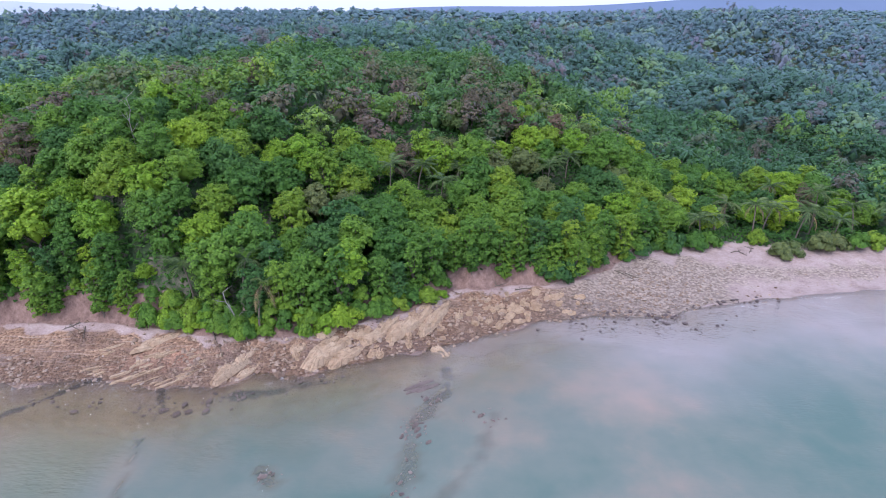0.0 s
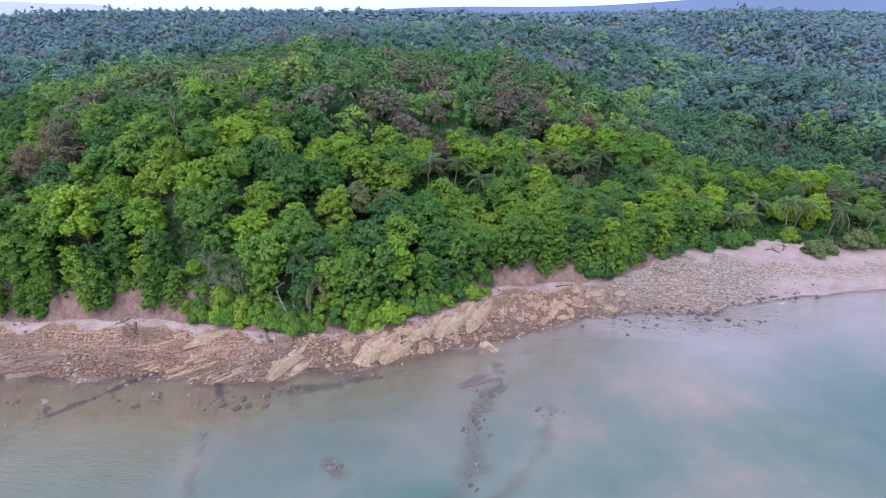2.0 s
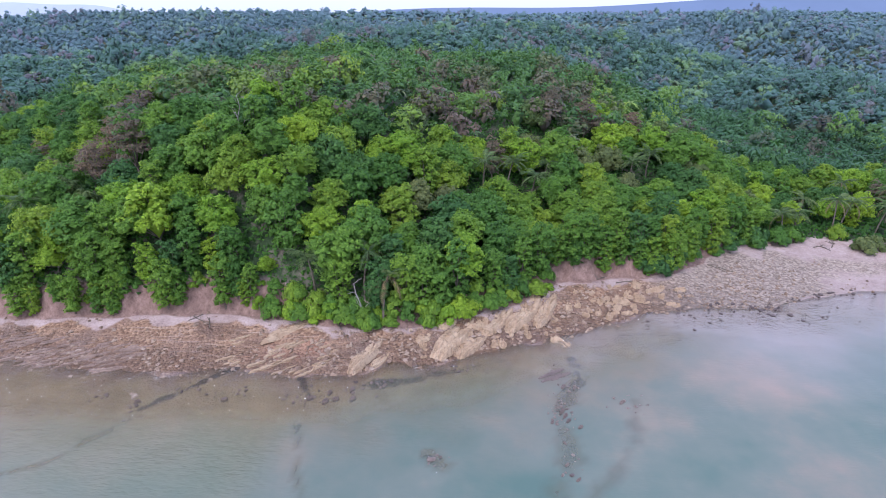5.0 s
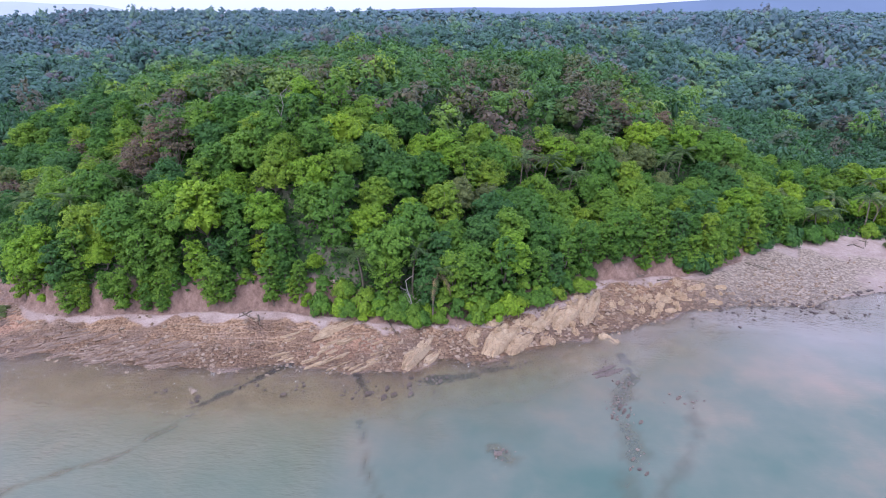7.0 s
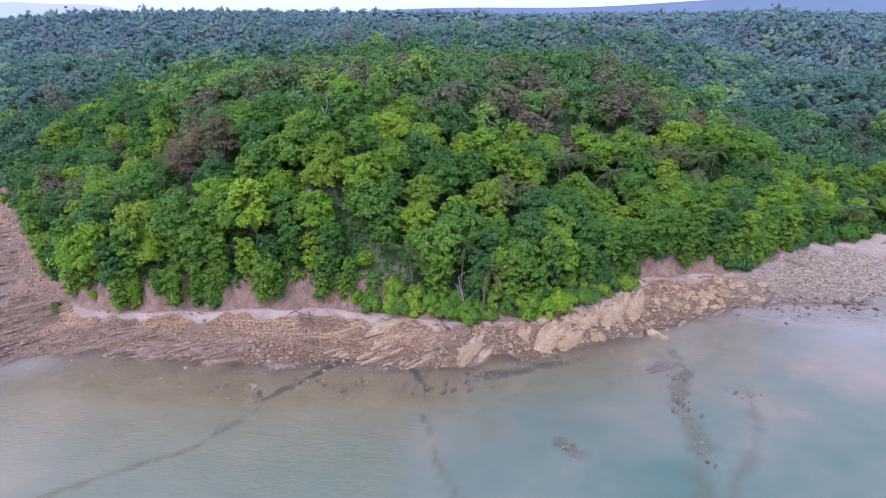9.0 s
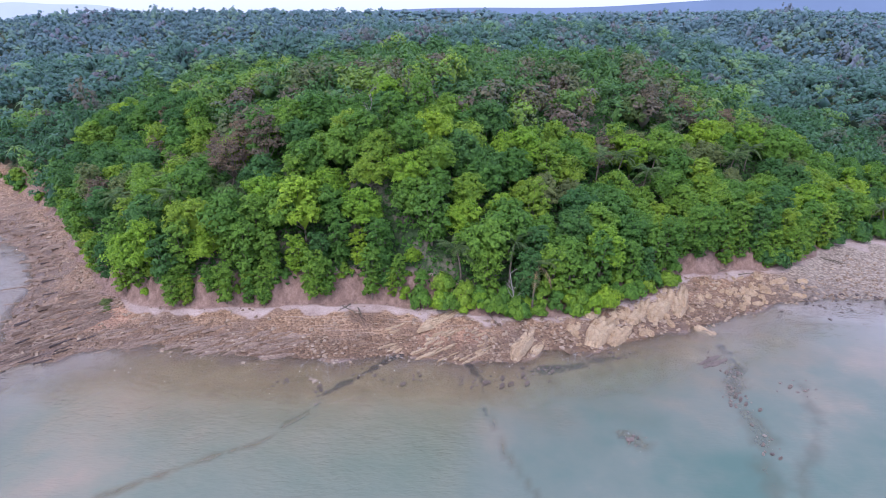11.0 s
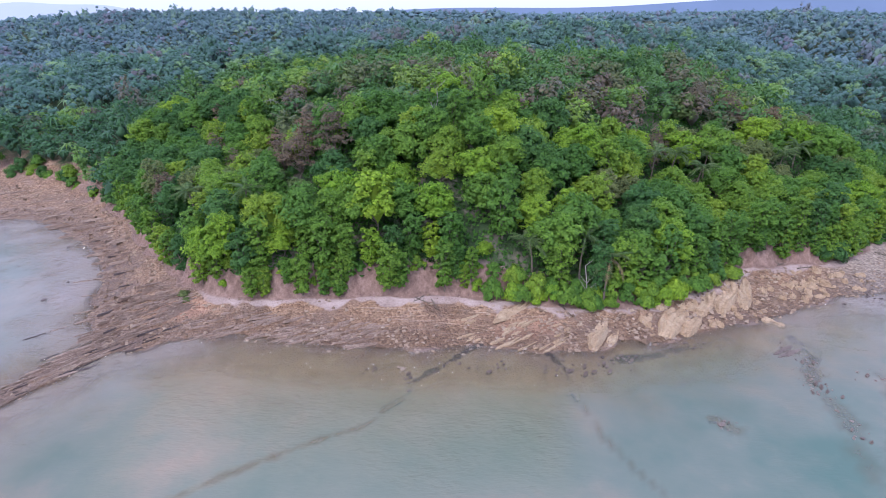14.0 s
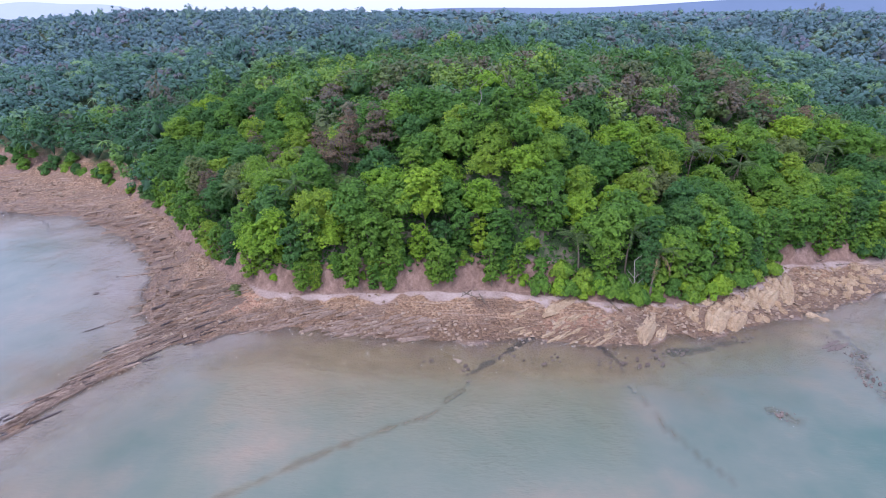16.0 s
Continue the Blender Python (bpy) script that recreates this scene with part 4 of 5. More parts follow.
def palm_trunk(height, lean, seed):
    r = np.random.default_rng(seed)
    s = np.linspace(0, 1, 7)
    pts = np.stack([lean * s ** 2, 0.2 * np.sin(s * 3), -0.8 + (height + 0.8) * s], 1)
    return stored("trunk", tube(pts, 0.20 - 0.07 * s, 7), BARK, smooth=True), pts[-1]


PALM_TRUNKS = [palm_trunk(h, l, i) for i, (h, l) in enumerate(((6.5, 0.8), (8.0, 1.4), (9.5, 0.5)))]


def palm(x, y, kind, count, r, dry=0, scale=1.0):
    z = float(land(x, y)[0])
    root = new("palm")
    root.matrix_world = Matrix.LocRotScale((x, y, z), Euler((0, 0, r.uniform(0, 6.28))), (scale,) * 3)
    mesh, top = PALM_TRUNKS[kind]
    part("trunk", mesh, root)
    for i in range(count):
        old = i < dry
        me = FRONDS_DRY[i % 2] if old else FRONDS[int(r.integers(3))]
        f = part("frond", me, root, "dry straw-coloured frond" if old else "")
        tilt = r.uniform(0.5, 1.0) if old else r.uniform(-0.75, 0.45)
        f.matrix_basis = Matrix.Translation(Vector(top)) @ Euler((0, tilt, i * 2.4 + r.uniform(-0.2, 0.2))).to_matrix().to_4x4() @ Matrix.Scale(r.uniform(0.85, 1.1), 4)
    tagged(root, "coconut palm with drooping dry lower fronds" if dry else "palm with a crown of long grey-green fronds", "palm", "palms along the shore and in the woods")


def palms():
    r = np.random.default_rng(77)
    for x, y in WOOD_PALMS:
        palm(x, y, int(r.integers(3)), 16, r, scale=1.0)
    palm(-31.3, 85.4, 1, 13, r, dry=7, scale=1.1)
    for x, y in BEACH_PALMS:
        palm(x, y, int(r.integers(3)), 16, r, dry=int(r.integers(0, 4)))


palms()


def bare_tree(name, x, y, height, thick, lean, seed, label, up=0.0):
    """A leafless tree: trunk, and each main limb with its twigs as a part."""
    r = np.random.default_rng(seed)
    z = float(land(x, y)[0])
    root = new(name)
    root.location = (x, y, z - 0.3 + up)
    s = np.linspace(0, 1, 6)
    pts = np.stack([lean[0] * s ** 1.5, lean[1] * s ** 1.5, height * s], 1) + np.concatenate([np.zeros((1, 3)), r.normal(0, 0.12, (5, 3))])
    part("trunk", stored("trunk", tube(pts, thick * (1 - 0.6 * s), 7), BARK_PALE, smooth=True), root)
    for i in range(6):
        base = pts[2 + i % 4]
        out = unit(np.array([math.cos(i * 2.2), math.sin(i * 2.2), r.uniform(0.4, 1.1)]))
        size = height * r.uniform(0.14, 0.27)
        limb = np.stack([base, base + out * size * 0.5 + (0, 0, 0.1), base + out * size + (0, 0, size * 0.15)])
        pieces = [tube(limb, [thick * 0.4, thick * 0.28, thick * 0.12], 5)]
        for k in range(4):
            q = limb[1] + (limb[2] - limb[1]) * k / 3
            pieces.append(tube([q, q + unit(out + r.normal(0, 0.7, 3)) * size * 0.4], [thick * 0.14, thick * 0.05], 4))
        part("limb", stored("limb", joined(pieces), BARK_PALE, smooth=True), root)
    tagged(root, label, "dead tree")


bare_tree("dead_tree", -62.5, 116, 11.5, 0.13, (0.5, -0.6), 3, "tall bleached dead tree standing above the green crowns")
bare_tree("dead_tree", -34.6, 85.0, 9.0, 0.16, (-1.2, -1.8), 9, "thin pale leafless tree leaning out over the bank")


def driftwood(x, y, length, turn, seed, label):
    """A washed-up branch with stubs, lying on the beach."""
    r = np.random.default_rng(seed)
    s = np.linspace(0, 1, 6)
    ca, sa = math.cos(turn), math.sin(turn)
    px, py = x + length * s * ca, y + length * s * sa
    pts = np.stack([px, py, land(px, py)[0] + 0.12], 1) + np.concatenate([np.zeros((1, 3)), r.normal(0, 0.06, (5, 3)) * (1, 1, 0)])
    pieces = [tube(pts - np.array([x, y, 0]), 0.11 - 0.07 * s, 6)]
    for k in range(5):
        q = pts[1 + k % 4] - (x, y, 0)
        pieces.append(tube([q, q + r.normal(0, 0.5, 3) * (1, 1, 0) + (0, 0, r.uniform(0.2, 0.9))], [0.045, 0.015], 5))
    ob = new("driftwood", stored("driftwood", joined(pieces), BARK, smooth=True))
    ob.location = (x, y, 0)
    tagged(ob, label, "driftwood", "driftwood on the beach")


for i, (x, y, length, turn) in enumerate(((-66, 89, 4.5, -0.6), (-64.5, 89.6, 3.0, -2.3), (-63, 88.4, 3.2, -1.2), (-39.5, 85.5, 5.0, -1.0), (66, 122.5, 3.0, 0.3), (68, 123, 2.6, -1.2), (70, 122, 3.2, 1.0), (72, 124, 2.2, 2.4), (36, 111, 4.5, -0.8), (38, 110, 3.5, -0.5), (14, 102.5, 4.0, 0.15), (10, 103, 3.0, 0.5))):
    driftwood(x, y, length, turn, 40 + i, "dark weathered branch washed up on the sand" if x > 30 else "dead grey branch lying at the foot of the bank")


def shrubs():
    r = np.random.default_rng(91)
    ex, ey = zip(*WOODS)

    def put(x, y, s, mat, label, high=1.0):
        plant("shrub", SHRUBS[int(r.integers(5))], float(x), float(y), float(s), mat, label, "shrub", "shrubs on the bank and beach", sink=0.15, high=high)

    x = -51.0
    while x < 0:
        y = np.interp(x, ex, ey)
        for k in range(2):
            put(x + r.uniform(-0.8, 0.8), y + 0.2 + k * 2.0 + r.uniform(-0.6, 0.6), r.uniform(0.75, 1.25), LEAF_BRIGHT if r.random() < 0.25 else LEAF_GREEN, "leafy green shrub climbing the earth bank", r.uniform(0.9, 1.5))
        x += r.uniform(1.8, 2.8)
    for i in range(26):
        x = r.uniform(20, 57)
        y = np.interp(x, ex, ey) + r.uniform(0.4, 3.4)
        put(x, y, r.uniform(0.6, 1.5), LEAF_DARK if r.random() < 0.3 else LEAF_GREEN, "leafy green shrub at the edge of the woods", r.uniform(0.8, 1.7))
    for i in range(34):
        x = r.uniform(-112, -53)
        y = np.interp(x, ex, ey) + r.uniform(1.5, 3.6)
        put(x, y, r.uniform(0.3, 0.75), LEAF_BRIGHT if r.random() < 0.2 else LEAF_GREEN, "small green shrub hanging on the bare bank", r.uniform(0.8, 1.6))
    for i in range(30):
        x = r.uniform(-240, -118)
        y = np.interp(x, ex, ey) + r.uniform(0.5, 3.0)
        put(x, y, r.uniform(0.8, 1.6), LEAF_DARK if r.random() < 0.5 else LEAF_GREEN, "leafy shrub at the edge of the woods")
    for x, y, s in ((76, 120, 1.5), (79, 121, 1.1), (86, 122, 1.9), (90, 123, 1.6), (95, 123, 1.7), (100, 124, 1.6), (62, 125.5, 1.6), (58, 124.5, 1.5), (74, 127, 1.2)):
        put(x, y, s, LEAF_OLIVE if 75 < x < 92 else LEAF_GREEN, "low rounded bush on the sand behind the beach", 1.15)
    put(-111, 91, 0.6, LEAF_OLIVE, "small olive bush on orange rubble", 0.8)
    put(-110, 89.5, 0.5, LEAF_OLIVE, "small olive bush on orange rubble", 0.8)
    put(-103, 91, 0.5, LEAF_BRIGHT, "small yellow-green shrub at the foot of the bank")


shrubs()


# ---- rocks of the shore ----
def slab_mesh(seed, mat, nx=10, ny=4, rough=0.12, steps=0):
    """A broken slab, one metre each way, with a jagged rim and tilted top."""
    r = np.random.default_rng(seed)
    u, v = np.meshgrid(np.linspace(-0.5, 0.5, nx), np.linspace(-0.5, 0.5, ny))
    u = u + r.normal(0, 0.25 / nx, u.shape)
    v = v * (1 - 0.55 * np.abs(u * 2) ** 2.5) + r.normal(0, 0.20 / ny, v.shape)
    z = 0.5 + 0.35 * v + r.normal(0, rough, v.shape)
    if steps:
        tall = r.normal(0, 0.11, (9, 9))
        bu = np.clip(((u + 0.5) * 8 + 0.7 * np.sin(v * 9 + seed)).astype(int), 0, 8)
        bv = np.clip(((v + 0.5) * 5 + 0.6 * np.sin(u * 7 + seed)).astype(int), 0, 8)
        z = z + tall[bu, bv]
        lift = 0.5 + 0.5 * np.sin(v * 17 + 3 * np.sin(u * 5 + seed)) + 0.5 * np.sin(u * 9 + seed)
        z = z + 0.42 * np.round(lift * steps) / steps - 0.25
    top = np.stack([u, v, z], -1).reshape(-1, 3)
    i = (np.arange(ny - 1)[:, None] * nx + np.arange(nx - 1)[None]).ravel()
    quads = [np.stack([i, i + 1, i + nx + 1, i + nx], 1)]
    rim = list(range(nx)) + [k * nx + nx - 1 for k in range(1, ny)] + [(ny - 1) * nx + k for k in range(nx - 2, -1, -1)] + [k * nx for k in range(ny - 2, 0, -1)]
    low = top[rim] * (1.12, 1.25, 0) + (0, 0, -0.7)
    n, m = len(top), len(rim)
    a = np.arange(m)
    quads.append(np.stack([n + a, n + (a + 1) % m, np.array(rim)[(a + 1) % m], np.array(rim)[a]], 1))
    return stored("slab", (np.concatenate([top, low]), np.concatenate(quads)), mat)


def boulder_mesh(seed, mat):
    bm = bmesh.new()
    bmesh.ops.create_icosphere(bm, subdivisions=2, radius=0.5)
    off = Vector((seed * 3.7, seed * 1.3, 0))
    for v in bm.verts:
        v.co *= 0.8 + 0.5 * noise.noise(v.co * 2.2 + off)
        v.co.x += 0.12 * noise.noise(v.co * 4 + off)
        v.co.z *= 0.72
    me = bpy.data.meshes.new("boulder")
    bm.to_mesh(me)
    bm.free()
    me.materials.append(mat)
    return me


PALE_SLABS = [slab_mesh(500 + i, SANDSTONE, 26, 13, 0.05, 3) for i in range(6)]
THIN_SLABS = [slab_mesh(520 + i, SHALE, 14, 3, 0.10) for i in range(6)]
PALE_THIN = [slab_mesh(540 + i, SANDSTONE, 12, 3, 0.14) for i in range(4)]
REEF_SLABS = [slab_mesh(560 + i, REEF_ROCK, 12, 4, 0.12) for i in range(4)]
BOULDERS = [boulder_mesh(i, STONE) for i in range(6)]
PALE_BOULDERS = [boulder_mesh(i + 8, BUFF) for i in range(4)]
REEF_BOULDERS = [boulder_mesh(i + 30, REEF_ROCK) for i in range(4)]
DARK_SLABS = [slab_mesh(580 + i, WET_ROCK, 16, 3, 0.12) for i in range(4)]
DARK_BOULDERS = [boulder_mesh(i + 20, WET_ROCK) for i in range(4)]


def rock(name, me, x, y, size, turn, label, group, tilt=(0, 0), sink=0.0, least=-0.2, heap=None):
    z = float(land(x, y)[0])
    m = Matrix.LocRotScale((x, y, max(z, least) - sink), Euler((tilt[0], tilt[1], turn)), size)
    if heap is not None:
        heap.append((me, m))
        return
    ob = new(name, me)
    ob.matrix_world = m
    tagged(ob, label, "rock", group)


def many_rocks(name, heap, mat, label):
    """Ledges too many to count, in one mesh."""
    pieces = []
    for me, m in heap:
        co, fa = np.empty(len(me.vertices) * 3), np.empty(len(me.loops), int)
        me.vertices.foreach_get("co", co)
        me.loops.foreach_get("vertex_index", fa)
        m = np.array(m)
        pieces.append((co.reshape(-1, 3) @ m[:3, :3].T + m[:3, 3], fa.reshape(-1, 4)))
    tagged(new(name, stored(name, joined(pieces), mat)), label, "rocks", kind="stuff")


def rocks():
    r, loose = np.random.default_rng(63), []
    # great pale slabs of the outcrop: from, to, width, height
    for ax, ay, bx, by, w, h in ((-31.5, 84.0, -35.8, 74.6, 2.6, 1.1), (-30.2, 80, -32.6, 75.6, 1.5, 0.7), (-16.2, 88.5, -22.0, 78.5, 3.6, 1.2), (-13.5, 86, -18.6, 79.0, 2.8, 1.0), (-19.5, 89, -21.5, 85, 3.0, 0.9),
                                 (-3.0, 96, -9.5, 86, 3.2, 1.1), (-8.5, 93, -13.5, 85, 3.0, 1.0), (0.5, 98, -4.0, 88, 2.6, 0.9), (-44.5, 87.5, -50.5, 83, 2.2, 0.6), (-46, 86.2, -51.5, 81.5, 1.2, 0.5), (-2.0, 84.6, 0.6, 82.0, 2.2, 0.8)):
        rock("sandstone_slab", PALE_SLABS[int(r.integers(6))], (ax + bx) / 2, (ay + by) / 2, (math.hypot(ax - bx, ay - by), w, h * 0.62), math.atan2(by - ay, bx - ax), "large pale sandstone slab, cracked and tilted towards the sea", "sandstone outcrop", (r.uniform(-0.12, 0.12), 0.08))
    for i in range(90):
        x = r.uniform(-26, 30) if i % 3 else r.uniform(-4, 26)
        lo, hi = np.interp(x, *zip(*SHORE)), np.interp(x, *zip(*WOODS))
        y = lo + (hi - lo) * r.uniform(0.08, 0.80)
        size = r.uniform(0.4, 1.7)
        rock("sandstone_block", PALE_SLABS[int(r.integers(6))], x, y, (size * r.uniform(1.0, 1.9), size * 0.8, size * 0.36), 0.95 + r.normal(0, 0.55), "broken pale sandstone block on the shore", "sandstone outcrop", (r.uniform(-0.25, 0.25), r.uniform(-0.15, 0.15)))
    # thin upturned strata of the spit and the western beach
    for i in range(230):
        k = r.random() ** 1.2
        cx, cy = -112 - 18 * k, 93 - 42 * k
        side = r.uniform(-1, 1) * (0.5 + 8.5 * (1 - k) ** 1.5)
        x, y = cx + side * 0.95, cy + abs(side) * 0.55 * (1 if side < 0 else 0.35)
        z, dv, dw = land(x, y)
        if dv > -1.0 or dw < -2.5:
            continue
        turn = math.atan2(-0.87, -0.5) - 0.42 * (1 - k) * (1 if side > 0 else 1.25) + r.normal(0, 0.06)
        rock("rock_ledge", THIN_SLABS[int(r.integers(6))], x, y, (r.uniform(2.5, 8), r.uniform(0.18, 0.5), r.uniform(0.2, 0.5)), turn, "thin grey-brown upturned ledge of layered rock", "layered ledges of the spit", (r.uniform(-0.2, 0.2), 0), heap=loose if i % 2 else None)
    for ax, ay, bx, by, w in ((-123.2, 88.9, -134.2, 77.3, 0.9), (-116.8, 70.5, -131.4, 57.4, 0.8), (-124.4, 55.7, -128.7, 50.2, 0.7), (-128, 105.2, -139.2, 101, 0.7), (-124.2, 115.2, -138.5, 113.6, 0.6),
                              (-123, 64.8, -131.2, 53.6, 0.8), (-121, 93, -130.5, 87.5, 0.7), (-124, 98.5, -133, 94.8, 0.6), (-119, 82, -127, 71.5, 0.5), (-131, 55, -138, 47, 0.6), (-117, 76, -126, 64, 0.5)):
        n = max(2, int(math.hypot(ax - bx, ay - by) / 3.2))
        for k in range(n):
            q = (k + 0.5) / n
            rock("rock_ledge", (DARK_SLABS if k % 3 == 0 else THIN_SLABS)[int(r.integers(4))], ax + (bx - ax) * q + r.normal(0, 0.15), ay + (by - ay) * q + r.normal(0, 0.15), (r.uniform(2.4, 4.4), w * r.uniform(0.6, 1.2) * (1 - 0.4 * q), r.uniform(0.25, 0.42)), math.atan2(by - ay, bx - ax) + r.normal(0, 0.1), "long dark ledge of layered rock running into the water", "layered ledges of the spit", (r.uniform(-0.15, 0.15), 0), least=-0.1)
    for i in range(26):
        q = r.random()
        x, y = -110 - 20 * q + r.normal(0, 1.2), 84 - 30 * q + r.normal(0, 1.5)
        z, dv, dw = land(x, y)
        if dv > -1.0 or dw < -0.5:
            continue
        rock("rock_ledge", DARK_SLABS[int(r.integers(4))], x, y, (r.uniform(2.0, 5.0), r.uniform(0.15, 0.35), r.uniform(0.2, 0.4)), math.atan2(-0.75, -0.72) + r.normal(0, 0.07), "thin dark wet ledge of layered rock", "layered ledges of the spit", (r.uniform(-0.2, 0.2), 0))
    for ax, ay, bx, by in ((-6.6, 72.4, -1.4, 75.6), (-6.2, 71.6, -2.0, 74.2), (-4.6, 72.0, -0.6, 74.6)):
        rock("reef_ledge", REEF_SLABS[int(r.integers(4))], (ax + bx) / 2, (ay + by) / 2, (math.hypot(ax - bx, ay - by) * 0.8, 0.6, 0.22), math.atan2(by - ay, bx - ax), "flat grey-brown ledge of reef rock awash in the sea", "rocks of the reef", least=0.0)
    for i in range(34):
        x = r.uniform(-57, -39)
        y = np.interp(x, *zip(*SHORE)) + r.uniform(0.2, 8.0)
        rock("sandstone_ledge", PALE_THIN[int(r.integers(4))], x, y, (r.uniform(1.2, 4.5), r.uniform(0.25, 0.6), r.uniform(0.2, 0.45)), math.atan2(-0.6, -0.8) + r.normal(0, 0.1), "thin pale ledge of sandstone in orange-brown rubble", "sandstone outcrop", (r.uniform(-0.2, 0.2), 0))
    for i in range(85):
        x = r.uniform(-108, -72)
        y = np.interp(x, *zip(*SHORE)) + r.uniform(-0.5, 6.0)
        rock("rock_ledge", THIN_SLABS[int(r.integers(6))], x, y, (r.uniform(2, 5.5), r.uniform(0.3, 0.7), r.uniform(0.15, 0.35)), math.atan2(-0.45, -0.9) + r.normal(0, 0.08), "low ledge of layered rock slanting across the beach", "layered ledges of the beach")
    for i in range(70):
        x = r.uniform(-220, -128)
        lo, hi = np.interp(x, *zip(*SHORE)), np.interp(x, *zip(*WOODS))
        rock("rock_ledge", THIN_SLABS[int(r.integers(6))], x, lo + (hi - lo) * r.uniform(0.0, 0.8), (r.uniform(3, 9), r.uniform(0.5, 1.1), r.uniform(0.2, 0.4)), math.atan2(-0.45, -0.9) + r.normal(0, 0.12), "low ledge of layered rock in the western cove", "layered ledges of the cove", heap=loose)
    many_rocks("rock_ledges", loose, SHALE, "low brown ledges of layered rock in the western cove")
    # single stones
    for i in range(110):
        x = r.uniform(-92, -44)
        y = np.interp(x, *zip(*SHORE)) + r.normal(1.0, 2.4)
        s = r.uniform(0.3, 0.85)
        rock("boulder", (PALE_BOULDERS if r.random() < 0.7 else BOULDERS)[int(r.integers(4))], x, y, (s * 1.2, s, s * 0.9), r.uniform(0, 6), "pale rounded stone at the water's edge", "stones along the shore")
    for i in range(90):
        x = r.uniform(-42, 40)
        lo, hi = np.interp(x, *zip(*SHORE)), np.interp(x, *zip(*WOODS))
        s = r.uniform(0.35, 0.9)
        rock("boulder", (PALE_BOULDERS if r.random() < 0.75 else BOULDERS)[int(r.integers(4))], x, lo + (hi - lo) * r.uniform(-0.05, 0.7), (s * 1.3, s, s), r.uniform(0, 6), "buff angular stone in the shore rubble", "stones along the shore")
    for i in range(85):
        x = r.normal(42, 11)
        y = np.interp(x, *zip(*SHORE)) - abs(r.normal(0, 4.5)) + 1.5
        s = r.uniform(0.3, 0.95)
        rock("wet_stone", DARK_BOULDERS[int(r.integers(4))], x, y, (s * 1.3, s, s * 1.1), r.uniform(0, 6), "dark wet stone standing in shallow water", "wet stones in the shallows", sink=-0.05, least=0.0)
    # heaps of rock that break the surface of the reefs: x, y, spread across and along, stones
    for cx, cy, sx, sy, many in ((-4.2, 64.2, 0.9, 2.0, 80), (-2.0, 71.0, 1.0, 2.4, 44), (-22.5, 55.2, 0.8, 0.6, 10), (-41.5, 69.0, 2.0, 1.4, 34), (-52.7, 69.2, 1.8, 0.9, 20), (-30.5, 71.9, 0.7, 0.7, 16), (-34, 69.5, 2.5, 1.0, 14), (7, 66, 1.4, 2.2, 16), (-5, 54, 1.0, 2.0, 14), (-65.6, 66, 0.8, 1.4, 14), (-60, 71, 1.0, 1.2, 10), (-72, 69, 1.0, 0.7, 9), (-30, 72.5, 3.5, 0.8, 26), (-20, 75.6, 3.5, 0.9, 24), (-136, 43, 2.5, 2.5, 22)):
        for i in range(many):
            x, y, s = cx + r.normal(0, sx), cy + r.normal(0, sy), 0.16 + 0.45 * r.random() ** 2
            if i % 6 == 0:
                rock("reef_ledge", REEF_SLABS[int(r.integers(4))], x, y, (s * 1.8, s * 0.8, s * 0.8), 0.75 + r.normal(0, 0.2), "flat dark ledge of reef rock awash in the sea", "rocks of the reef", least=-0.05)
            else:
                rock("wet_stone", (REEF_BOULDERS if r.random() < 0.85 else DARK_BOULDERS)[int(r.integers(4))], x, y, (s * 1.4, s, s * 1.5), r.uniform(0, 6), "dark wet rock breaking the surface of the sea", "rocks of the reef", sink=-0.05, least=-0.1)
    rock("wet_stone", REEF_BOULDERS[1], -22.6, 55.2, (1.5, 1.0, 1.1), 0.4, "dark grey rock standing out of the sea", "rocks of the reef", least=0.0)
    for i in range(4):
        rock("wet_stone", PALE_BOULDERS[i], -67.5 + r.normal(0, 0.7), 69.3 + r.normal(0, 0.5), (1.0, 0.7, 0.8), r.uniform(0, 6), "pale stone standing in the shallows", "wet stones in the shallows", least=0.0)
    for i in range(22):
        x, y = r.uniform(-215, -140), 0
        y = np.interp(x, *zip(*SHORE)) - r.uniform(1, 26)
        s = r.uniform(0.4, 1.0)
        rock("wet_stone", DARK_BOULDERS[int(r.integers(4))], x, y, (s * 1.4, s, s * 1.2), r.uniform(0, 6), "dark wet stone in the calm cove", "wet stones in the shallows", sink=-0.1)


rocks()


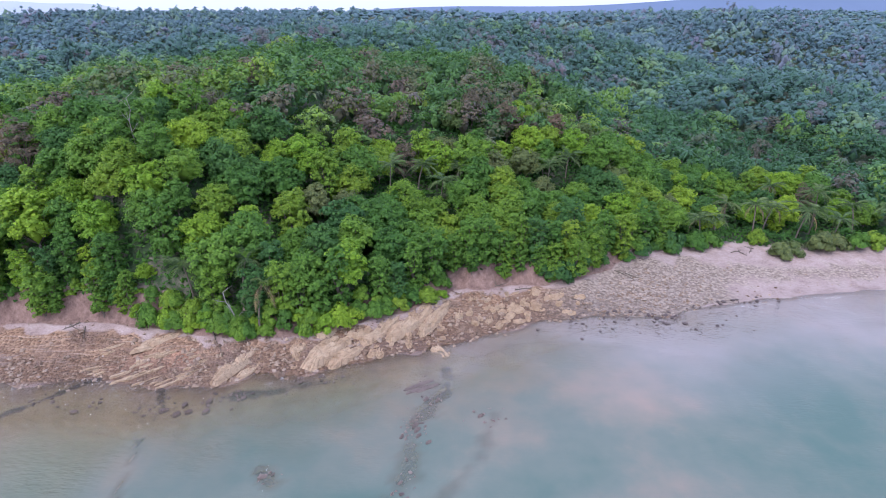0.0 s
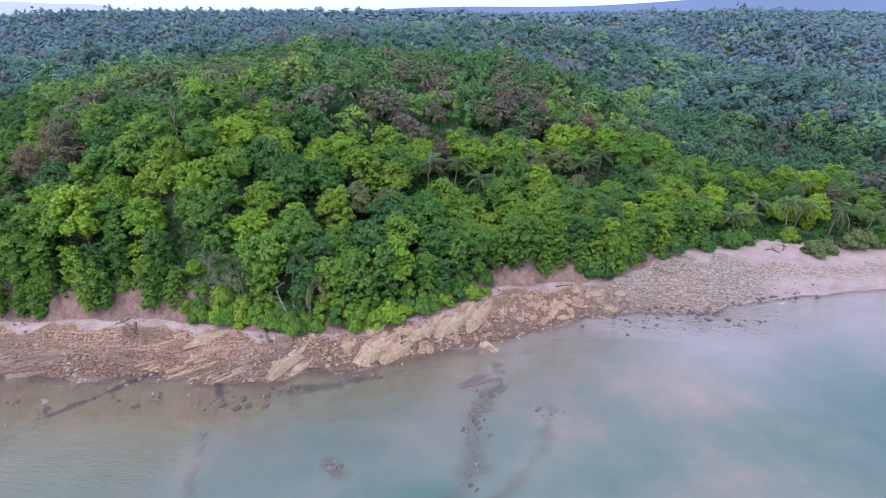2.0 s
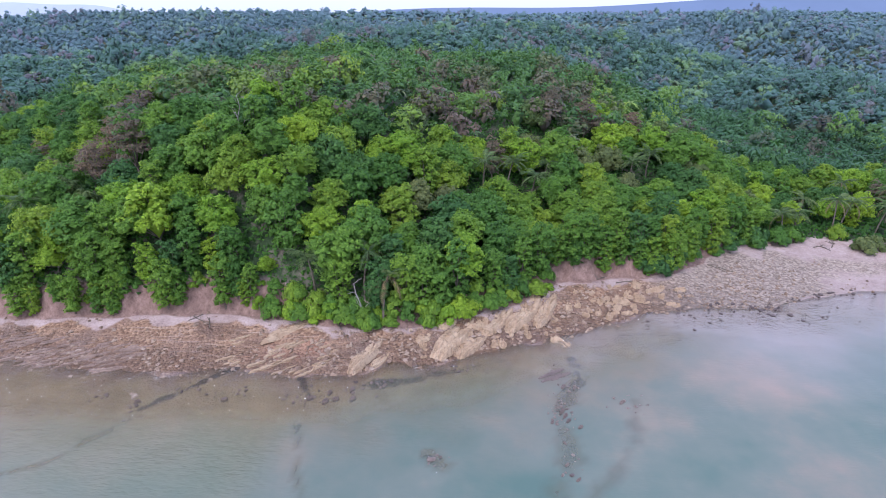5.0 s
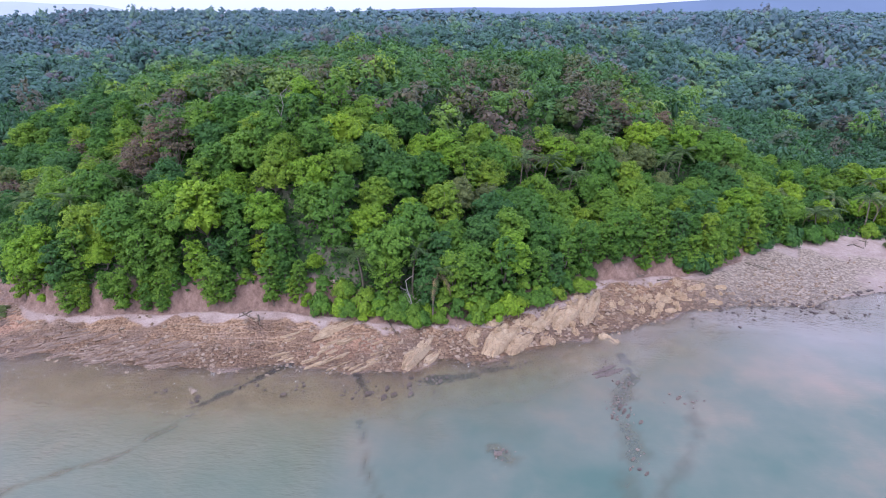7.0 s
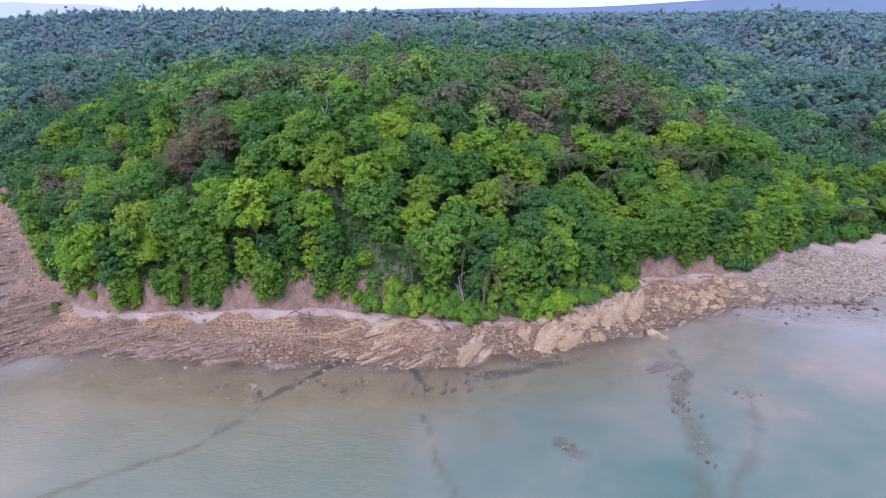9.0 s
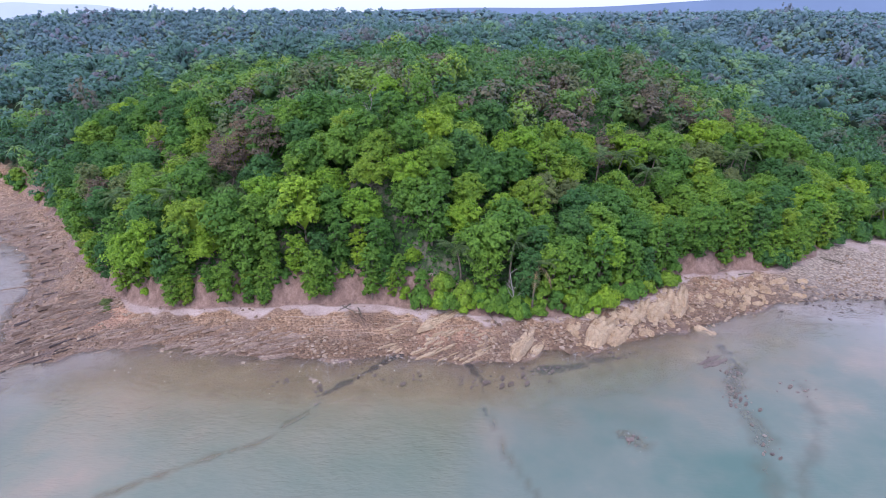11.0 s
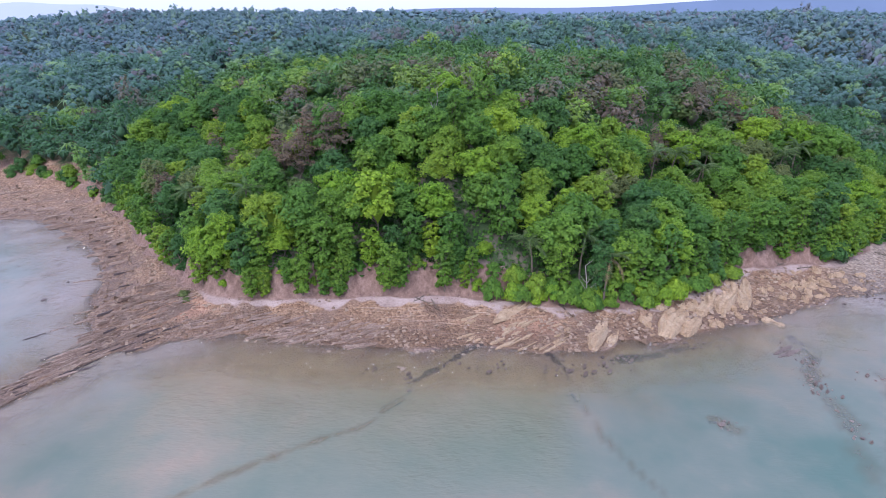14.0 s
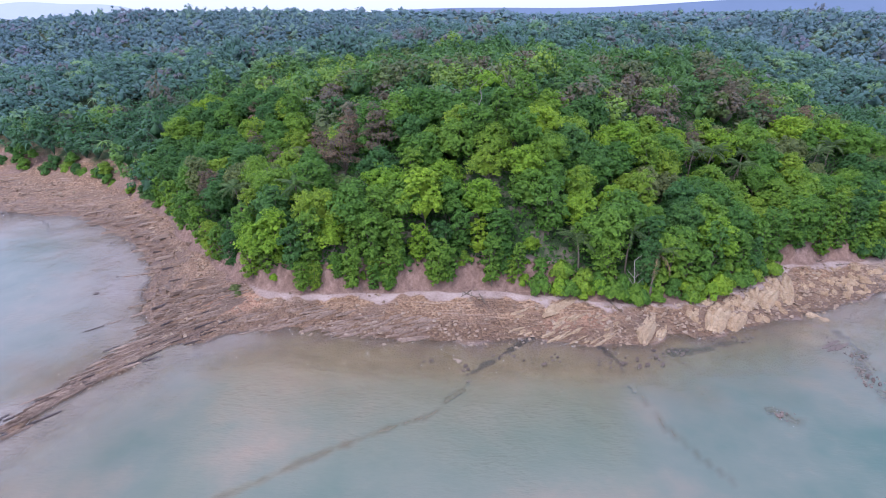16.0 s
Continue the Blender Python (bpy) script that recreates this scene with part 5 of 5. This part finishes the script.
def rubble():
    """Pebbles and broken stone over the beach."""
    r = np.random.default_rng(14)
    n = 90000
    x, y = r.uniform(-215, 100, n), r.uniform(48, 170, n)
    z, dv, dw = land(x, y)
    dens = 0.9 * step(-47, -42, x) * step(20, 5, x) * step(-1.5, 0.5, dw) * step(-0.2, -1.2, dv)
    dens += 0.95 * np.exp(-((x - 35) / 17) ** 2) * step(-2, 0.5, dw) * step(-2, -8, dv)
    dens += 0.45 * step(-0.2, 0.4, waves(x, y, 2.4, 2.0)) * step(-104, -95, x) * step(-40, -48, x) * step(-4.0, -0.5, dw) * step(8, 4, dw)
    dens += 0.40 * step(-104, -112, x) * step(-1.5, 0.5, dw) * (dv < -0.5)
    dens += 0.06 * step(50, 60, x) * step(-2, 1, dw) * step(9, 3, dw)
    dens += 0.14 * step(-114, -106, x) * step(-40, -48, x) * step(0, 2, dw)
    keep = (r.random(n) < dens) & (dv < -0.2)
    x, y, z = x[keep], y[keep], z[keep]
    m = len(x)
    s = (0.12 + 0.42 * r.random(m) ** 3 + 0.25 * (r.random(m) < 0.05)) * np.where(x > 22, 0.72, 1.0)
    base = np.array([(1, 0, 0), (0, 1, 0), (-1, 0, 0), (0, -1, 0), (0.2, 0.1, 0.75), (0, 0, -0.5)])
    tri = np.array([(0, 1, 4), (1, 2, 4), (2, 3, 4), (3, 0, 4), (1, 0, 5), (2, 1, 5), (3, 2, 5), (0, 3, 5)])
    p = base[None] + r.normal(0, 0.25, (m, 6, 3))
    a = r.uniform(0, 6.28, m)
    ca, sa = np.cos(a)[:, None], np.sin(a)[:, None]
    p = np.stack([p[..., 0] * ca - p[..., 1] * sa, p[..., 0] * sa + p[..., 1] * ca, p[..., 2]], -1) * s[:, None, None]
    p += np.stack([x, y, z + 0.05], 1)[:, None]
    me = quick_mesh("rubble", p.reshape(-1, 3), (np.arange(m)[:, None, None] * 6 + tri[None]).reshape(-1, 3), (), False)
    me.materials.append(STONE)
    tagged(new("rubble", me), "brown and buff broken stones over the beach", "stones", kind="stuff")


rubble()


def foam():
    """Flecks of white water where small waves break on the rocks."""
    r = np.random.default_rng(8)
    runs = (((-23.2, 55.9), (-21.9, 55.0), 0.5), ((-57, 75.2), (-44, 73.3), 0.5), ((-28, 75.2), (-23, 75.8), 0.5), ((52, 98.5), (84, 103.5), 0.5), ((-131, 50), (-127, 54), 0.4), ((-72, 74), (-64, 74.2), 0.3))
    c = []
    for (ax, ay), (bx, by), wide in runs:
        n = int(math.hypot(ax - bx, ay - by) * 24)
        k = r.random(n)
        bend = 0.8 * np.sin(k * 9 + ax) + 0.4 * np.sin(k * 23)
        dens = np.sin(k * 14 + ay) > -0.3
        q = np.stack([ax + (bx - ax) * k, ay + (by - ay) * k + bend + r.normal(0, wide * 0.8, n), np.full(n, 0.03) + r.uniform(0, 0.03, n)], 1)
        c.append(q[dens])
    c = np.concatenate(c)
    co, tri = leaves(c, np.tile((0, 0, 1.0), (len(c), 1)), 0.10, r, 0.5, 0.08)
    me = quick_mesh("foam", co, tri, (), False)
    me.materials.append(FOAM)
    tagged(new("foam", me), "white flecks of foam along the water's edge", "foam", kind="stuff")


foam()
